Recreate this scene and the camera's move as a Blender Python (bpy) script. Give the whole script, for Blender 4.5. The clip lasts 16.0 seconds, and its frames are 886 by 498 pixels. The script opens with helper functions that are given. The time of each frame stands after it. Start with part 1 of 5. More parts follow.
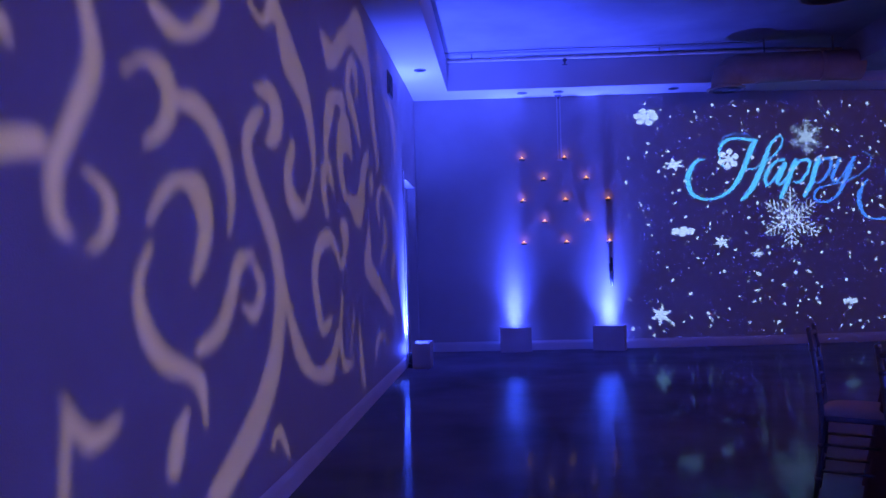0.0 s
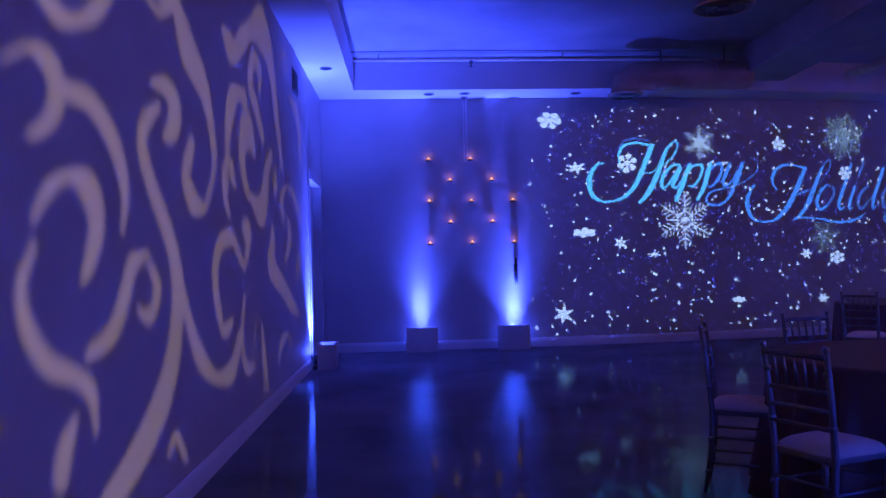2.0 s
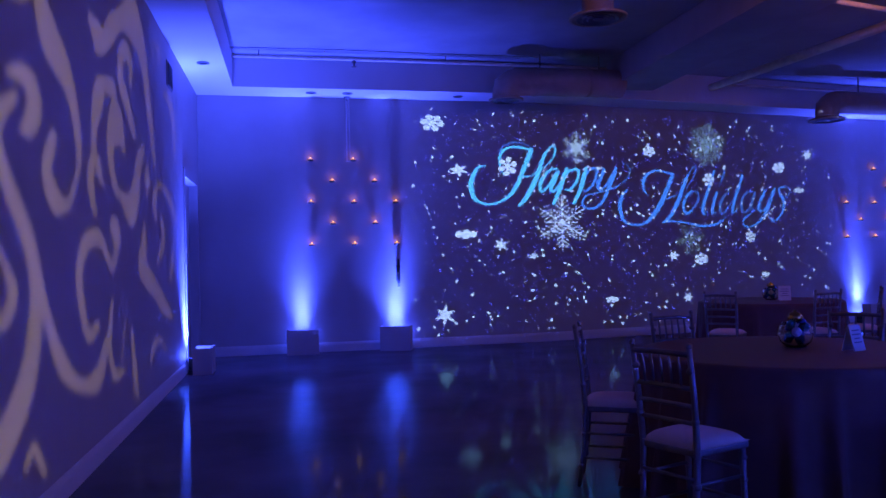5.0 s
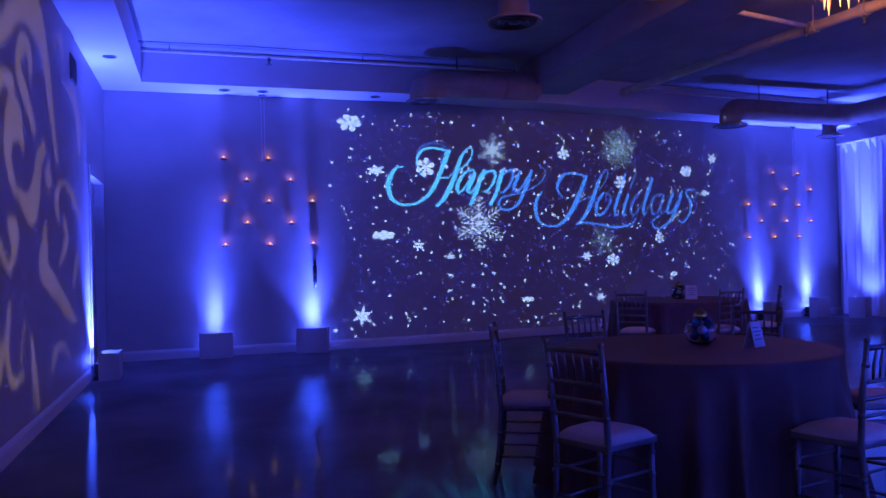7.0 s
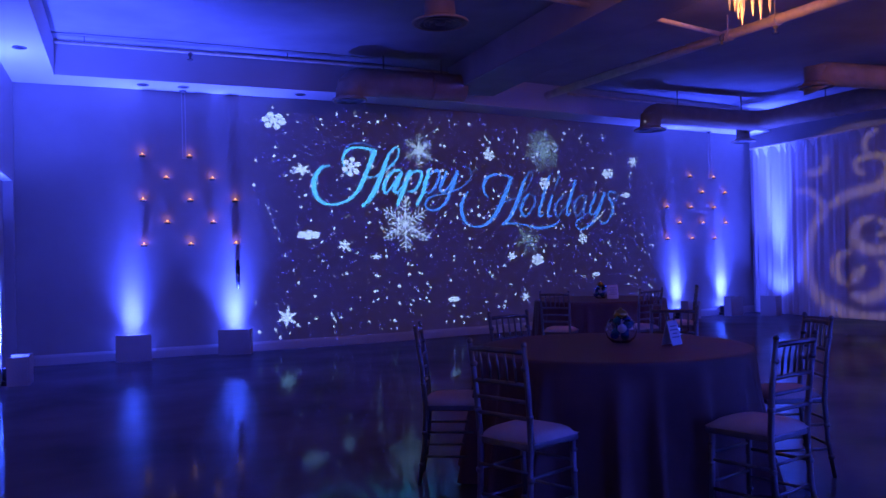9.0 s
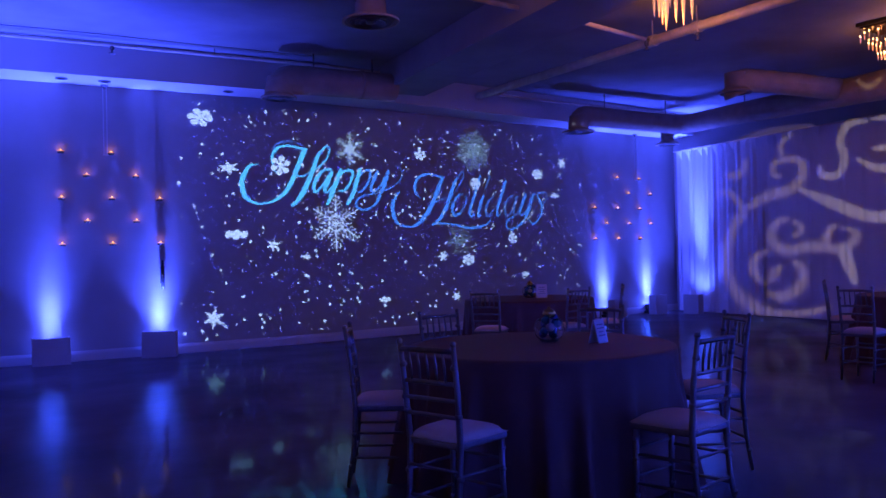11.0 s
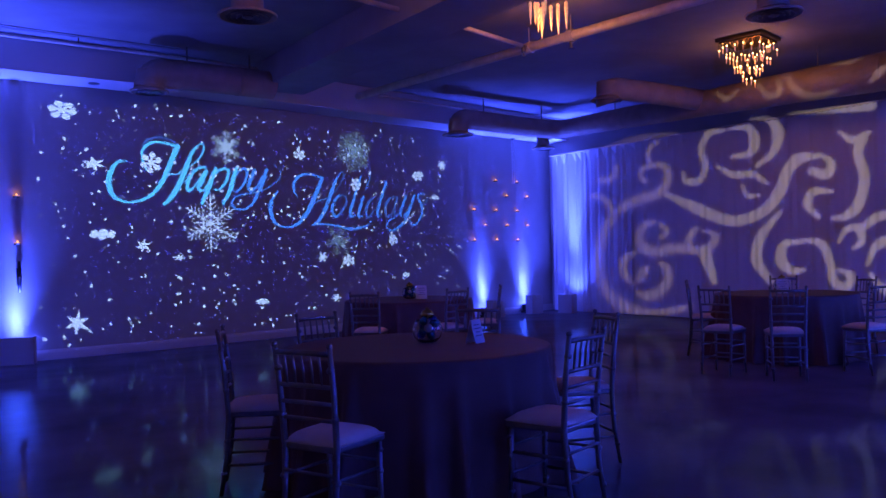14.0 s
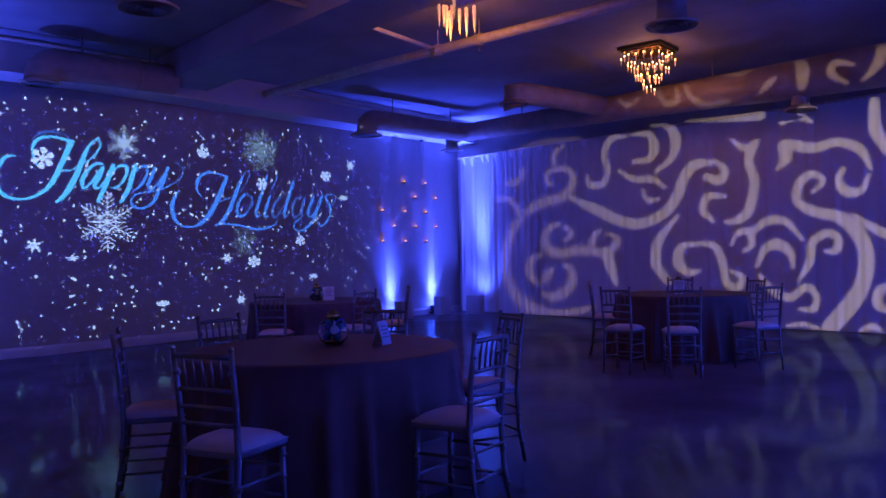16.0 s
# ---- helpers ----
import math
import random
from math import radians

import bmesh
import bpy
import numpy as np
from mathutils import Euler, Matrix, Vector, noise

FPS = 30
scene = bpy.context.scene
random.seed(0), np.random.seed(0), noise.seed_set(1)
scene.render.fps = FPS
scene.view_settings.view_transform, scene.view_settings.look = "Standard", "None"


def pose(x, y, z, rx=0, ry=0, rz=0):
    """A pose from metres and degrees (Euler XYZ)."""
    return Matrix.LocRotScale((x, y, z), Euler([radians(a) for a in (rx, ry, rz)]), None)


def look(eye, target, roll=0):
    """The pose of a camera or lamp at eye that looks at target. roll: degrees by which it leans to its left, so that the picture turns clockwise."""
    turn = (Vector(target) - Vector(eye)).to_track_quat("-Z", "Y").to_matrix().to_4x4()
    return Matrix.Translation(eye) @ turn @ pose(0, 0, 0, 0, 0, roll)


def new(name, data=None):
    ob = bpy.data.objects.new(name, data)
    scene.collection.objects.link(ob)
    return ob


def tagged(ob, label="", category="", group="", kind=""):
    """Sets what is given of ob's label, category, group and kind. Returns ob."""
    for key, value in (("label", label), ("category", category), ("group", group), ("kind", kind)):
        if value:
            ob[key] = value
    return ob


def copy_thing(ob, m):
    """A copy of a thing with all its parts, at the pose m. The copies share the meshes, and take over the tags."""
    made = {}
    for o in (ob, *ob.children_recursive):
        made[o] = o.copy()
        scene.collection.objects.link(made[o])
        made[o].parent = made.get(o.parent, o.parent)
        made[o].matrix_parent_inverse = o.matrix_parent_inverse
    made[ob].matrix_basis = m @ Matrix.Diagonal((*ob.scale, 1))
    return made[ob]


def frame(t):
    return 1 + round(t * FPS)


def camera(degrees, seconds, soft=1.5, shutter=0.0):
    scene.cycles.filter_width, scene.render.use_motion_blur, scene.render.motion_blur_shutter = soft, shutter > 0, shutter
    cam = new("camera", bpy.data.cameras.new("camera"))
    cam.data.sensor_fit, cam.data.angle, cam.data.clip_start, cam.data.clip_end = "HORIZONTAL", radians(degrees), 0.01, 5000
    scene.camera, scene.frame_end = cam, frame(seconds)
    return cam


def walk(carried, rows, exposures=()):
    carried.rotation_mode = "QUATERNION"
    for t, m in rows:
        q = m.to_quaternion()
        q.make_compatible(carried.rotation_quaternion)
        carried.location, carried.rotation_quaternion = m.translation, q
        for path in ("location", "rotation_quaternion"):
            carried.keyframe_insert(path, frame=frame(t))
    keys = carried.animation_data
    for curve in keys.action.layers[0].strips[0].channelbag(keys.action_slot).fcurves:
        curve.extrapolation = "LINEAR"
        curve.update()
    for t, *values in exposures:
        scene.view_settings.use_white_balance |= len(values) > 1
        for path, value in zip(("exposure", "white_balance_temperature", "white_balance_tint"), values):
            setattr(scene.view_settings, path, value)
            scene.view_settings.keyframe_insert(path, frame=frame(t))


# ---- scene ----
# ---------------------------------------------------------------- camera
cam = camera(57.89, 16.0, soft=1.55)
PATH = [  # seconds, x, y, z, pitch, roll, yaw
    (0.0, -0.120, 0.106, 1.293, 1.21, 1.42, 4.16),
    (0.5, -0.117, 0.109, 1.293, 1.18, 1.43, 2.64),
    (1.0, -0.114, 0.113, 1.293, 1.15, 1.41, 1.01),
    (1.5, -0.110, 0.116, 1.293, 1.09, 1.29, -0.90),
    (2.0, -0.107, 0.119, 1.293, 1.07, 1.39, -2.47),
    (2.5, -0.103, 0.122, 1.293, 1.05, 1.44, -4.11),
    (3.0, -0.100, 0.125, 1.293, 1.03, 1.39, -5.46),
    (3.5, -0.097, 0.127, 1.293, 1.04, 1.38, -6.80),
    (4.0, -0.094, 0.129, 1.293, 1.02, 1.35, -8.10),
    (6.5, -0.078, 0.140, 1.293, 0.88, 1.41, -15.12),
    (7.0, -0.074, 0.142, 1.293, 0.87, 1.44, -16.61),
    (7.5, -0.071, 0.143, 1.293, 0.85, 1.43, -17.92),
    (8.0, -0.068, 0.145, 1.293, 0.81, 1.44, -19.24),
    (8.5, -0.064, 0.147, 1.293, 0.79, 1.42, -20.69),
    (9.0, -0.061, 0.148, 1.293, 0.75, 1.41, -21.83),
    (11.5, -0.045, 0.154, 1.292, 0.60, 1.44, -28.07),
    (12.0, -0.041, 0.155, 1.292, 0.58, 1.43, -29.50),
    (12.5, -0.036, 0.156, 1.292, 0.56, 1.42, -31.09),
    (13.0, -0.032, 0.157, 1.292, 0.53, 1.40, -32.56),
    (13.5, -0.028, 0.157, 1.292, 0.50, 1.41, -34.01),
    (14.0, -0.025, 0.158, 1.292, 0.49, 1.41, -35.19),
    (14.5, -0.021, 0.159, 1.292, 0.46, 1.23, -36.57),
    (15.0, -0.017, 0.159, 1.292, 0.44, 1.22, -38.27),
    (15.5, -0.012, 0.160, 1.291, 0.45, 1.31, -40.08),
    (16.0, -0.007, 0.160, 1.291, 0.43, 1.23, -41.68),
]
walk(cam, [(t, pose(x, y, z, 90 + p, r, w)) for t, x, y, z, p, r, w in PATH])

# ---------------------------------------------------------------- plan
LEFT = -1.375            # face of the wall with the scroll light
KINK = 3.5               # where the back wall bends slightly
RIGHT = 12.6             # face of the draped wall
SOUTH = -5.0             # closing wall behind the camera
SOFFIT = 3.80            # underside of the dropped border
TOP = 4.26               # underside of the raised ceiling
BLUE = (0.040, 0.072, 1.0)
WARM = (1.0, 0.82, 0.70)


def back_y(x):
    """Face of the back wall at x."""
    return 12.2 + 0.034 * min(x, KINK) + 0.156 * max(0.0, x - KINK)


# ---------------------------------------------------------------- light
world = bpy.data.worlds.new("dark_world")
world.use_nodes = True
world.node_tree.nodes["Background"].inputs[0].default_value = (0.02, 0.02, 0.08, 1)
world.node_tree.nodes["Background"].inputs[1].default_value = 0.05
scene.world = world

UP, FLOOD = 1500.0, 0.22          # blue uplights, watts; share of their flood
GOBO_E, GOBO_W, VIDEO = 3150.0, 2500.0, 18500.0


def spot(name, eye, target, power, colour, degrees, blend=1.0, radius=0.03):
    data = bpy.data.lights.new(name, "SPOT")
    data.energy, data.color, data.spot_size, data.spot_blend = power, colour, radians(degrees), blend
    data.shadow_soft_size = radius
    ob = new(name, data)
    ob.matrix_world = look(eye, target)
    return ob


def bulb(name, eye, power, colour, radius=0.02):
    data = bpy.data.lights.new(name, "POINT")
    data.energy, data.color, data.shadow_soft_size = power, colour, radius
    ob = new(name, data)
    ob.location = eye
    return ob


# ---------------------------------------------------------------- materials
def mat(name, colour, rough=0.6, metal=0.0, var=0.12, scale=6.0, bump=0.0, fine=90.0, spec=0.5, random_by=0.0, stretch=(1, 1, 1)):
    """A painted, stained or metal surface with cloudy variation and fine relief."""
    m = bpy.data.materials.new(name)
    m.use_nodes = True
    nt = m.node_tree
    n, l = nt.nodes, nt.links
    b = n["Principled BSDF"]
    b.inputs["Metallic"].default_value = metal
    b.inputs["Specular IOR Level"].default_value = spec
    tc = n.new("ShaderNodeTexCoord")
    mp = n.new("ShaderNodeMapping")
    mp.inputs["Scale"].default_value = stretch
    l.new(tc.outputs["Object"], mp.inputs["Vector"])
    cloud = n.new("ShaderNodeTexNoise")
    cloud.inputs["Scale"].default_value = scale
    cloud.inputs["Detail"].default_value = 6
    grain = n.new("ShaderNodeTexNoise")
    grain.inputs["Scale"].default_value = fine
    grain.inputs["Detail"].default_value = 3
    l.new(mp.outputs[0], cloud.inputs["Vector"])
    l.new(mp.outputs[0], grain.inputs["Vector"])
    ramp = n.new("ShaderNodeValToRGB")
    lo, hi = [c * (1 - var) for c in colour], [min(1, c * (1 + var)) for c in colour]
    ramp.color_ramp.elements[0].position, ramp.color_ramp.elements[1].position = 0.3, 0.7
    ramp.color_ramp.elements[0].color, ramp.color_ramp.elements[1].color = (*lo, 1), (*hi, 1)
    l.new(cloud.outputs["Fac"], ramp.inputs[0])
    out = ramp.outputs[0]
    if random_by:
        info = n.new("ShaderNodeObjectInfo")
        hsv = n.new("ShaderNodeHueSaturation")
        mr = n.new("ShaderNodeMapRange")
        mr.inputs["To Min"].default_value, mr.inputs["To Max"].default_value = 1 - random_by, 1 + random_by
        l.new(info.outputs["Random"], mr.inputs["Value"])
        l.new(mr.outputs[0], hsv.inputs["Value"])
        l.new(out, hsv.inputs["Color"])
        out = hsv.outputs[0]
    l.new(out, b.inputs["Base Color"])
    rr = n.new("ShaderNodeMapRange")
    rr.inputs["To Min"].default_value, rr.inputs["To Max"].default_value = max(0.02, rough - 0.08), min(1, rough + 0.08)
    l.new(cloud.outputs["Fac"], rr.inputs["Value"])
    l.new(rr.outputs[0], b.inputs["Roughness"])
    if bump:
        bp = n.new("ShaderNodeBump")
        bp.inputs["Strength"].default_value = bump
        bp.inputs["Distance"].default_value = 0.004
        l.new(grain.outputs["Fac"], bp.inputs["Height"])
        l.new(bp.outputs[0], b.inputs["Normal"])
    return m


def glow(name, colour, strength):
    m = bpy.data.materials.new(name)
    m.use_nodes = True
    b = m.node_tree.nodes["Principled BSDF"]
    b.inputs["Base Color"].default_value = (*colour, 1)
    b.inputs["Emission Color"].default_value = (*colour, 1)
    b.inputs["Emission Strength"].default_value = strength
    m.cycles.emission_sampling = "NONE"
    return m


def glassy(name, colour, rough=0.03):
    m = bpy.data.materials.new(name)
    m.use_nodes = True
    b = m.node_tree.nodes["Principled BSDF"]
    b.inputs["Base Color"].default_value = (*colour, 1)
    b.inputs["Roughness"].default_value = rough
    b.inputs["Transmission Weight"].default_value = 1.0
    b.inputs["IOR"].default_value = 1.45
    return m


M_WALL = mat("taupe_wall_paint", (0.33, 0.30, 0.30), 0.62, var=0.07, scale=1.6, bump=0.25, fine=140)
M_SOFFIT = mat("white_soffit_paint", (0.54, 0.52, 0.52), 0.6, var=0.05, scale=1.2, bump=0.15)
M_CEIL = mat("grey_ceiling_paint", (0.27, 0.26, 0.28), 0.75, var=0.22, scale=1.1, bump=0.3, fine=60)
M_TRIM = mat("white_trim_paint", (0.50, 0.48, 0.48), 0.45, var=0.06, scale=3)
M_FLOOR = mat("polished_dark_concrete", (0.120, 0.095, 0.110), 0.5, var=0.35, scale=0.9, bump=0.14, fine=6, spec=0.0)
# thin greenish sealer over the concrete, patchily worn
_nt = M_FLOOR.node_tree
_gloss, _sum, _wear, _span = (_nt.nodes.new(k) for k in ("ShaderNodeBsdfGlossy", "ShaderNodeAddShader", "ShaderNodeTexNoise", "ShaderNodeMapRange"))
_fresnel, _gain, _tint = (_nt.nodes.new(k) for k in ("ShaderNodeFresnel", "ShaderNodeMapRange", "ShaderNodeVectorMath"))
_tint.operation = "SCALE"
_tint.inputs[0].default_value = (0.085, 0.135, 0.125)
_gain.inputs["From Min"].default_value, _gain.inputs["From Max"].default_value = 0.08, 0.45
_gain.inputs["To Min"].default_value, _gain.inputs["To Max"].default_value = 0.45, 1.25
_nt.links.new(_fresnel.outputs[0], _gain.inputs["Value"])
_nt.links.new(_gain.outputs[0], _tint.inputs["Scale"])
_nt.links.new(_tint.outputs[0], _gloss.inputs["Color"])
_wear.inputs["Scale"].default_value, _wear.inputs["Detail"].default_value = 0.55, 7
_span.inputs["From Min"].default_value, _span.inputs["From Max"].default_value = 0.25, 0.75
_span.inputs["To Min"].default_value, _span.inputs["To Max"].default_value = 0.050, 0.105
_nt.links.new(_nt.nodes["Texture Coordinate"].outputs["Object"], _wear.inputs["Vector"])
_nt.links.new(_wear.outputs["Fac"], _span.inputs["Value"])
_nt.links.new(_span.outputs[0], _gloss.inputs["Roughness"])
_nt.links.new(_nt.nodes["Bump"].outputs[0], _gloss.inputs["Normal"])
_nt.links.new(_nt.nodes["Principled BSDF"].outputs[0], _sum.inputs[0])
_nt.links.new(_gloss.outputs[0], _sum.inputs[1])
_nt.links.new(_sum.outputs[0], _nt.nodes["Material Output"].inputs["Surface"])
M_BOX = mat("white_laminate", (0.38, 0.35, 0.36), 0.5, var=0.05, scale=4, bump=0.05)
M_DUCT = mat("painted_duct_metal", (0.33, 0.25, 0.20), 0.55, metal=0.0, var=0.15, scale=5, bump=0.1)
M_GRILLE = mat("dull_metal_grille", (0.16, 0.15, 0.16), 0.5, metal=0.4, var=0.1)
M_PIPE = mat("painted_pipe", (0.60, 0.50, 0.42), 0.5, var=0.15, scale=9)
M_SILVER = mat("silver_painted_wood", (0.185, 0.175, 0.185), 0.40, metal=0.8, var=0.14, scale=20, bump=0.15, random_by=0.08)
M_CUSHION = mat("ivory_cushion_cloth", (0.68, 0.52, 0.44), 0.9, var=0.06, scale=9, bump=0.5, fine=400, random_by=0.06)
M_CLOTH = mat("dark_plum_table_linen", (0.115, 0.058, 0.052), 0.54, var=0.18, scale=5, bump=0.25, fine=500, spec=0.19)
M_DRAPE = mat("white_sheer_drape", (0.62, 0.60, 0.62), 0.85, var=0.05, scale=3, bump=0.4, fine=350, stretch=(1, 1, 0.1))
M_BLACK = mat("black_metal", (0.02, 0.02, 0.022), 0.5, metal=0.3, var=0.1)
M_BRONZE = mat("dark_bronze", (0.10, 0.07, 0.05), 0.35, metal=0.9, var=0.15)
M_PLATE = mat("polished_gold_bronze", (0.45, 0.26, 0.12), 0.18, metal=1.0, var=0.12)
M_FLAME = glow("candle_flame", (1.0, 0.45, 0.10), 2.2)
# emission in the wax stands in for flame light shining through it
M_WARM_WAX = glow("wax_painted_glow", (1.0, 0.42, 0.12), 0.45)
M_LED = glow("blue_led_face", (0.2, 0.25, 1.0), 4)


# ---------------------------------------------------------------- mesh helpers
def mesh_ob(name, bm, material, smooth=False, bevel=0.0):
    bmesh.ops.recalc_face_normals(bm, faces=bm.faces)
    if bevel:
        sharp = [e for e in bm.edges if len(e.link_faces) == 2 and e.calc_face_angle(0) > 0.6]
        bmesh.ops.bevel(bm, geom=sharp, offset=bevel, segments=2, affect="EDGES", profile=0.5)
    me = bpy.data.meshes.new(name)
    bm.to_mesh(me)
    bm.free()
    if smooth:
        for p in me.polygons:
            p.use_smooth = True
    me.materials.append(material)
    return new(name, me)


def part(name, bm, material, parent, label="", smooth=False, bevel=0.0):
    ob = mesh_ob(name, bm, material, smooth, bevel)
    ob.parent = parent
    if label:
        ob["label"] = label
    return ob


def thing(name, m, label, category, group="", kind=""):
    ob = new(name)
    ob.empty_display_size = 0.1
    ob.matrix_world = m
    return tagged(ob, label, category, group, kind)


def box(x0, y0, z0, x1, y1, z1, bm=None):
    bm = bm or bmesh.new()
    r = bmesh.ops.create_cube(bm, size=1)
    for v in r["verts"]:
        v.co = ((x0 + x1) / 2 + v.co.x * (x1 - x0), (y0 + y1) / 2 + v.co.y * (y1 - y0), (z0 + z1) / 2 + v.co.z * (z1 - z0))
    return bm


def prism(outline, z0, z1, bm=None):
    """A flat outline in x, y raised from z0 to z1."""
    bm = bm or bmesh.new()
    lo = [bm.verts.new((x, y, z0)) for x, y in outline]
    hi = [bm.verts.new((x, y, z1)) for x, y in outline]
    bm.faces.new(lo[::-1])
    bm.faces.new(hi)
    for i in range(len(lo)):
        j = (i + 1) % len(lo)
        bm.faces.new((lo[i], lo[j], hi[j], hi[i]))
    return bm


def lathe(profile, seg=24, bm=None, centre=(0, 0, 0), cap=True):
    """A profile of (radius, z) turned about the z axis."""
    bm = bm or bmesh.new()
    cx, cy, cz = centre
    rings = []
    for r, z in profile:
        rings.append([bm.verts.new((cx + r * math.cos(2 * math.pi * i / seg), cy + r * math.sin(2 * math.pi * i / seg), cz + z)) for i in range(seg)])
    for a, b in zip(rings, rings[1:]):
        for i in range(seg):
            j = (i + 1) % seg
            bm.faces.new((a[i], a[j], b[j], b[i]))
    if cap:
        bm.faces.new(rings[0][::-1])
        bm.faces.new(rings[-1])
    return bm


def tube(points, radii, seg=12, bm=None, cap=True):
    """A round bar along points; radii is one number or one for each point."""
    bm = bm or bmesh.new()
    pts = [Vector(p) for p in points]
    if not isinstance(radii, (list, tuple)):
        radii = [radii] * len(pts)
    rings, side = [], None
    for i, p in enumerate(pts):
        way = (pts[min(i + 1, len(pts) - 1)] - pts[max(i - 1, 0)]).normalized()
        if side is None:
            side = way.orthogonal().normalized()
        side = (side - way * side.dot(way)).normalized()
        other = way.cross(side)
        rings.append([bm.verts.new(p + (side * math.cos(2 * math.pi * k / seg) + other * math.sin(2 * math.pi * k / seg)) * radii[i]) for k in range(seg)])
    for a, b in zip(rings, rings[1:]):
        for i in range(seg):
            j = (i + 1) % seg
            bm.faces.new((a[i], a[j], b[j], b[i]))
    if cap:
        bm.faces.new(rings[0][::-1])
        bm.faces.new(rings[-1])
    return bm


# ---------------------------------------------------------------- structure
tagged(mesh_ob("floor", box(LEFT - 3.0, SOUTH - 0.2, -0.2, RIGHT + 0.3, 15.5, 0.0), M_FLOOR), "dark polished concrete floor with a glossy sealed finish", "floor", kind="structure")

# wall with the scroll light, and its doorway near the far corner
DOOR0, DOOR1, DOORH = 10.52, 11.85, 2.46
bm = box(LEFT - 0.2, SOUTH - 0.2, 0, LEFT, DOOR0, 4.8)
box(LEFT - 0.2, DOOR0, DOORH, LEFT, DOOR1, 4.8, bm)
box(LEFT - 0.2, DOOR1, 0, LEFT, 12.14, 4.8, bm)
wall_left = tagged(mesh_ob("wall_west", bm, M_WALL), "taupe painted wall with cream scroll light on it", "wall", kind="structure")
bm = prism([(LEFT - 0.2, back_y(LEFT)), (KINK, back_y(KINK)), (RIGHT + 0.25, back_y(RIGHT + 0.25)), (RIGHT + 0.25, back_y(RIGHT) + 0.5), (KINK, back_y(KINK) + 0.3), (LEFT - 0.2, back_y(LEFT) + 0.3)], 0, 4.8)
tagged(mesh_ob("wall_north", bm, M_WALL), "long taupe painted wall behind candles and projected lettering", "wall", kind="structure")
tagged(mesh_ob("wall_east", box(RIGHT, SOUTH - 0.2, 0, RIGHT + 0.2, back_y(RIGHT), 4.8), M_WALL), "taupe painted wall behind white drapes", "wall", kind="structure")
tagged(mesh_ob("wall_south", box(LEFT, SOUTH - 0.2, 0, RIGHT, SOUTH, 4.8), M_WALL), "plain taupe painted wall closing the hall", "wall", kind="structure")
tagged(mesh_ob("door_1", box(LEFT - 0.14, DOOR0 + 0.016, 0.004, LEFT - 0.10, DOOR1 - 0.016, DOORH - 0.016), M_WALL, bevel=0.003), "plain taupe door leaf closed in a recessed doorway", "door", kind="structure")

tagged(mesh_ob("ceiling", box(LEFT - 0.2, SOUTH - 0.2, TOP, RIGHT + 0.2, 15.0, TOP + 0.2), M_CEIL), "dark painted raised ceiling with exposed services", "ceiling", kind="structure")
# dropped border along the west and north walls
SX = -0.83
bm = prism([(LEFT, SOUTH), (SX, SOUTH), (SX, 11.545), (KINK, 11.69), (RIGHT, back_y(RIGHT) - 0.62), (RIGHT, back_y(RIGHT) - 0.004), (KINK, back_y(KINK) - 0.004), (LEFT, back_y(LEFT) - 0.004)], SOFFIT, TOP - 0.004)
tagged(mesh_ob("ceiling_soffit", bm, M_SOFFIT), "pale plaster soffit bordering the raised ceiling", "soffit", kind="structure")
tagged(mesh_ob("ceiling_beam", box(4.67, SOUTH, 3.86, 5.45, 11.6, TOP - 0.003), M_CEIL, bevel=0.01), "deep dark painted boxed ceiling beam", "beam", kind="structure")

# skirting boards
def skirting(x0, y0, x1, y1, name="baseboard"):
    d = Vector((x1 - x0, y1 - y0, 0))
    n = Vector((d.y, -d.x, 0)).normalized()
    prof = [(0, 0), (0.016, 0), (0.016, 0.10), (0.010, 0.125), (0.004, 0.14), (0, 0.14)]
    bm = bmesh.new()
    ends = []
    for e in (Vector((x0, y0, 0)), Vector((x1, y1, 0))):
        ends.append([bm.verts.new(e + n * (a + 0.001) + Vector((0, 0, b + 0.001))) for a, b in prof])
    for i in range(len(prof)):
        j = (i + 1) % len(prof)
        bm.faces.new((ends[0][i], ends[0][j], ends[1][j], ends[1][i]))
    bm.faces.new(ends[0])
    bm.faces.new(ends[1][::-1])
    return tagged(mesh_ob(name, bm, M_TRIM), "white painted skirting board with a moulded top", "baseboard", kind="structure")


skirting(LEFT, SOUTH, LEFT, DOOR0)
skirting(LEFT, back_y(LEFT), KINK, back_y(KINK))
skirting(KINK, back_y(KINK), RIGHT, back_y(RIGHT))

# door casing
bm = box(LEFT - 0.21, DOOR0 - 0.09, 0, LEFT + 0.018, DOOR0 + 0.015, DOORH + 0.09)
box(LEFT - 0.21, DOOR1 - 0.015, 0, LEFT + 0.018, DOOR1 + 0.09, DOORH + 0.09, bm)
box(LEFT - 0.21, DOOR0 + 0.015, DOORH - 0.015, LEFT + 0.018, DOOR1 - 0.015, DOORH + 0.09, bm)
tagged(mesh_ob("door_1_trim", bm, M_WALL), "taupe painted casing of an open doorway", "door casing", kind="structure")

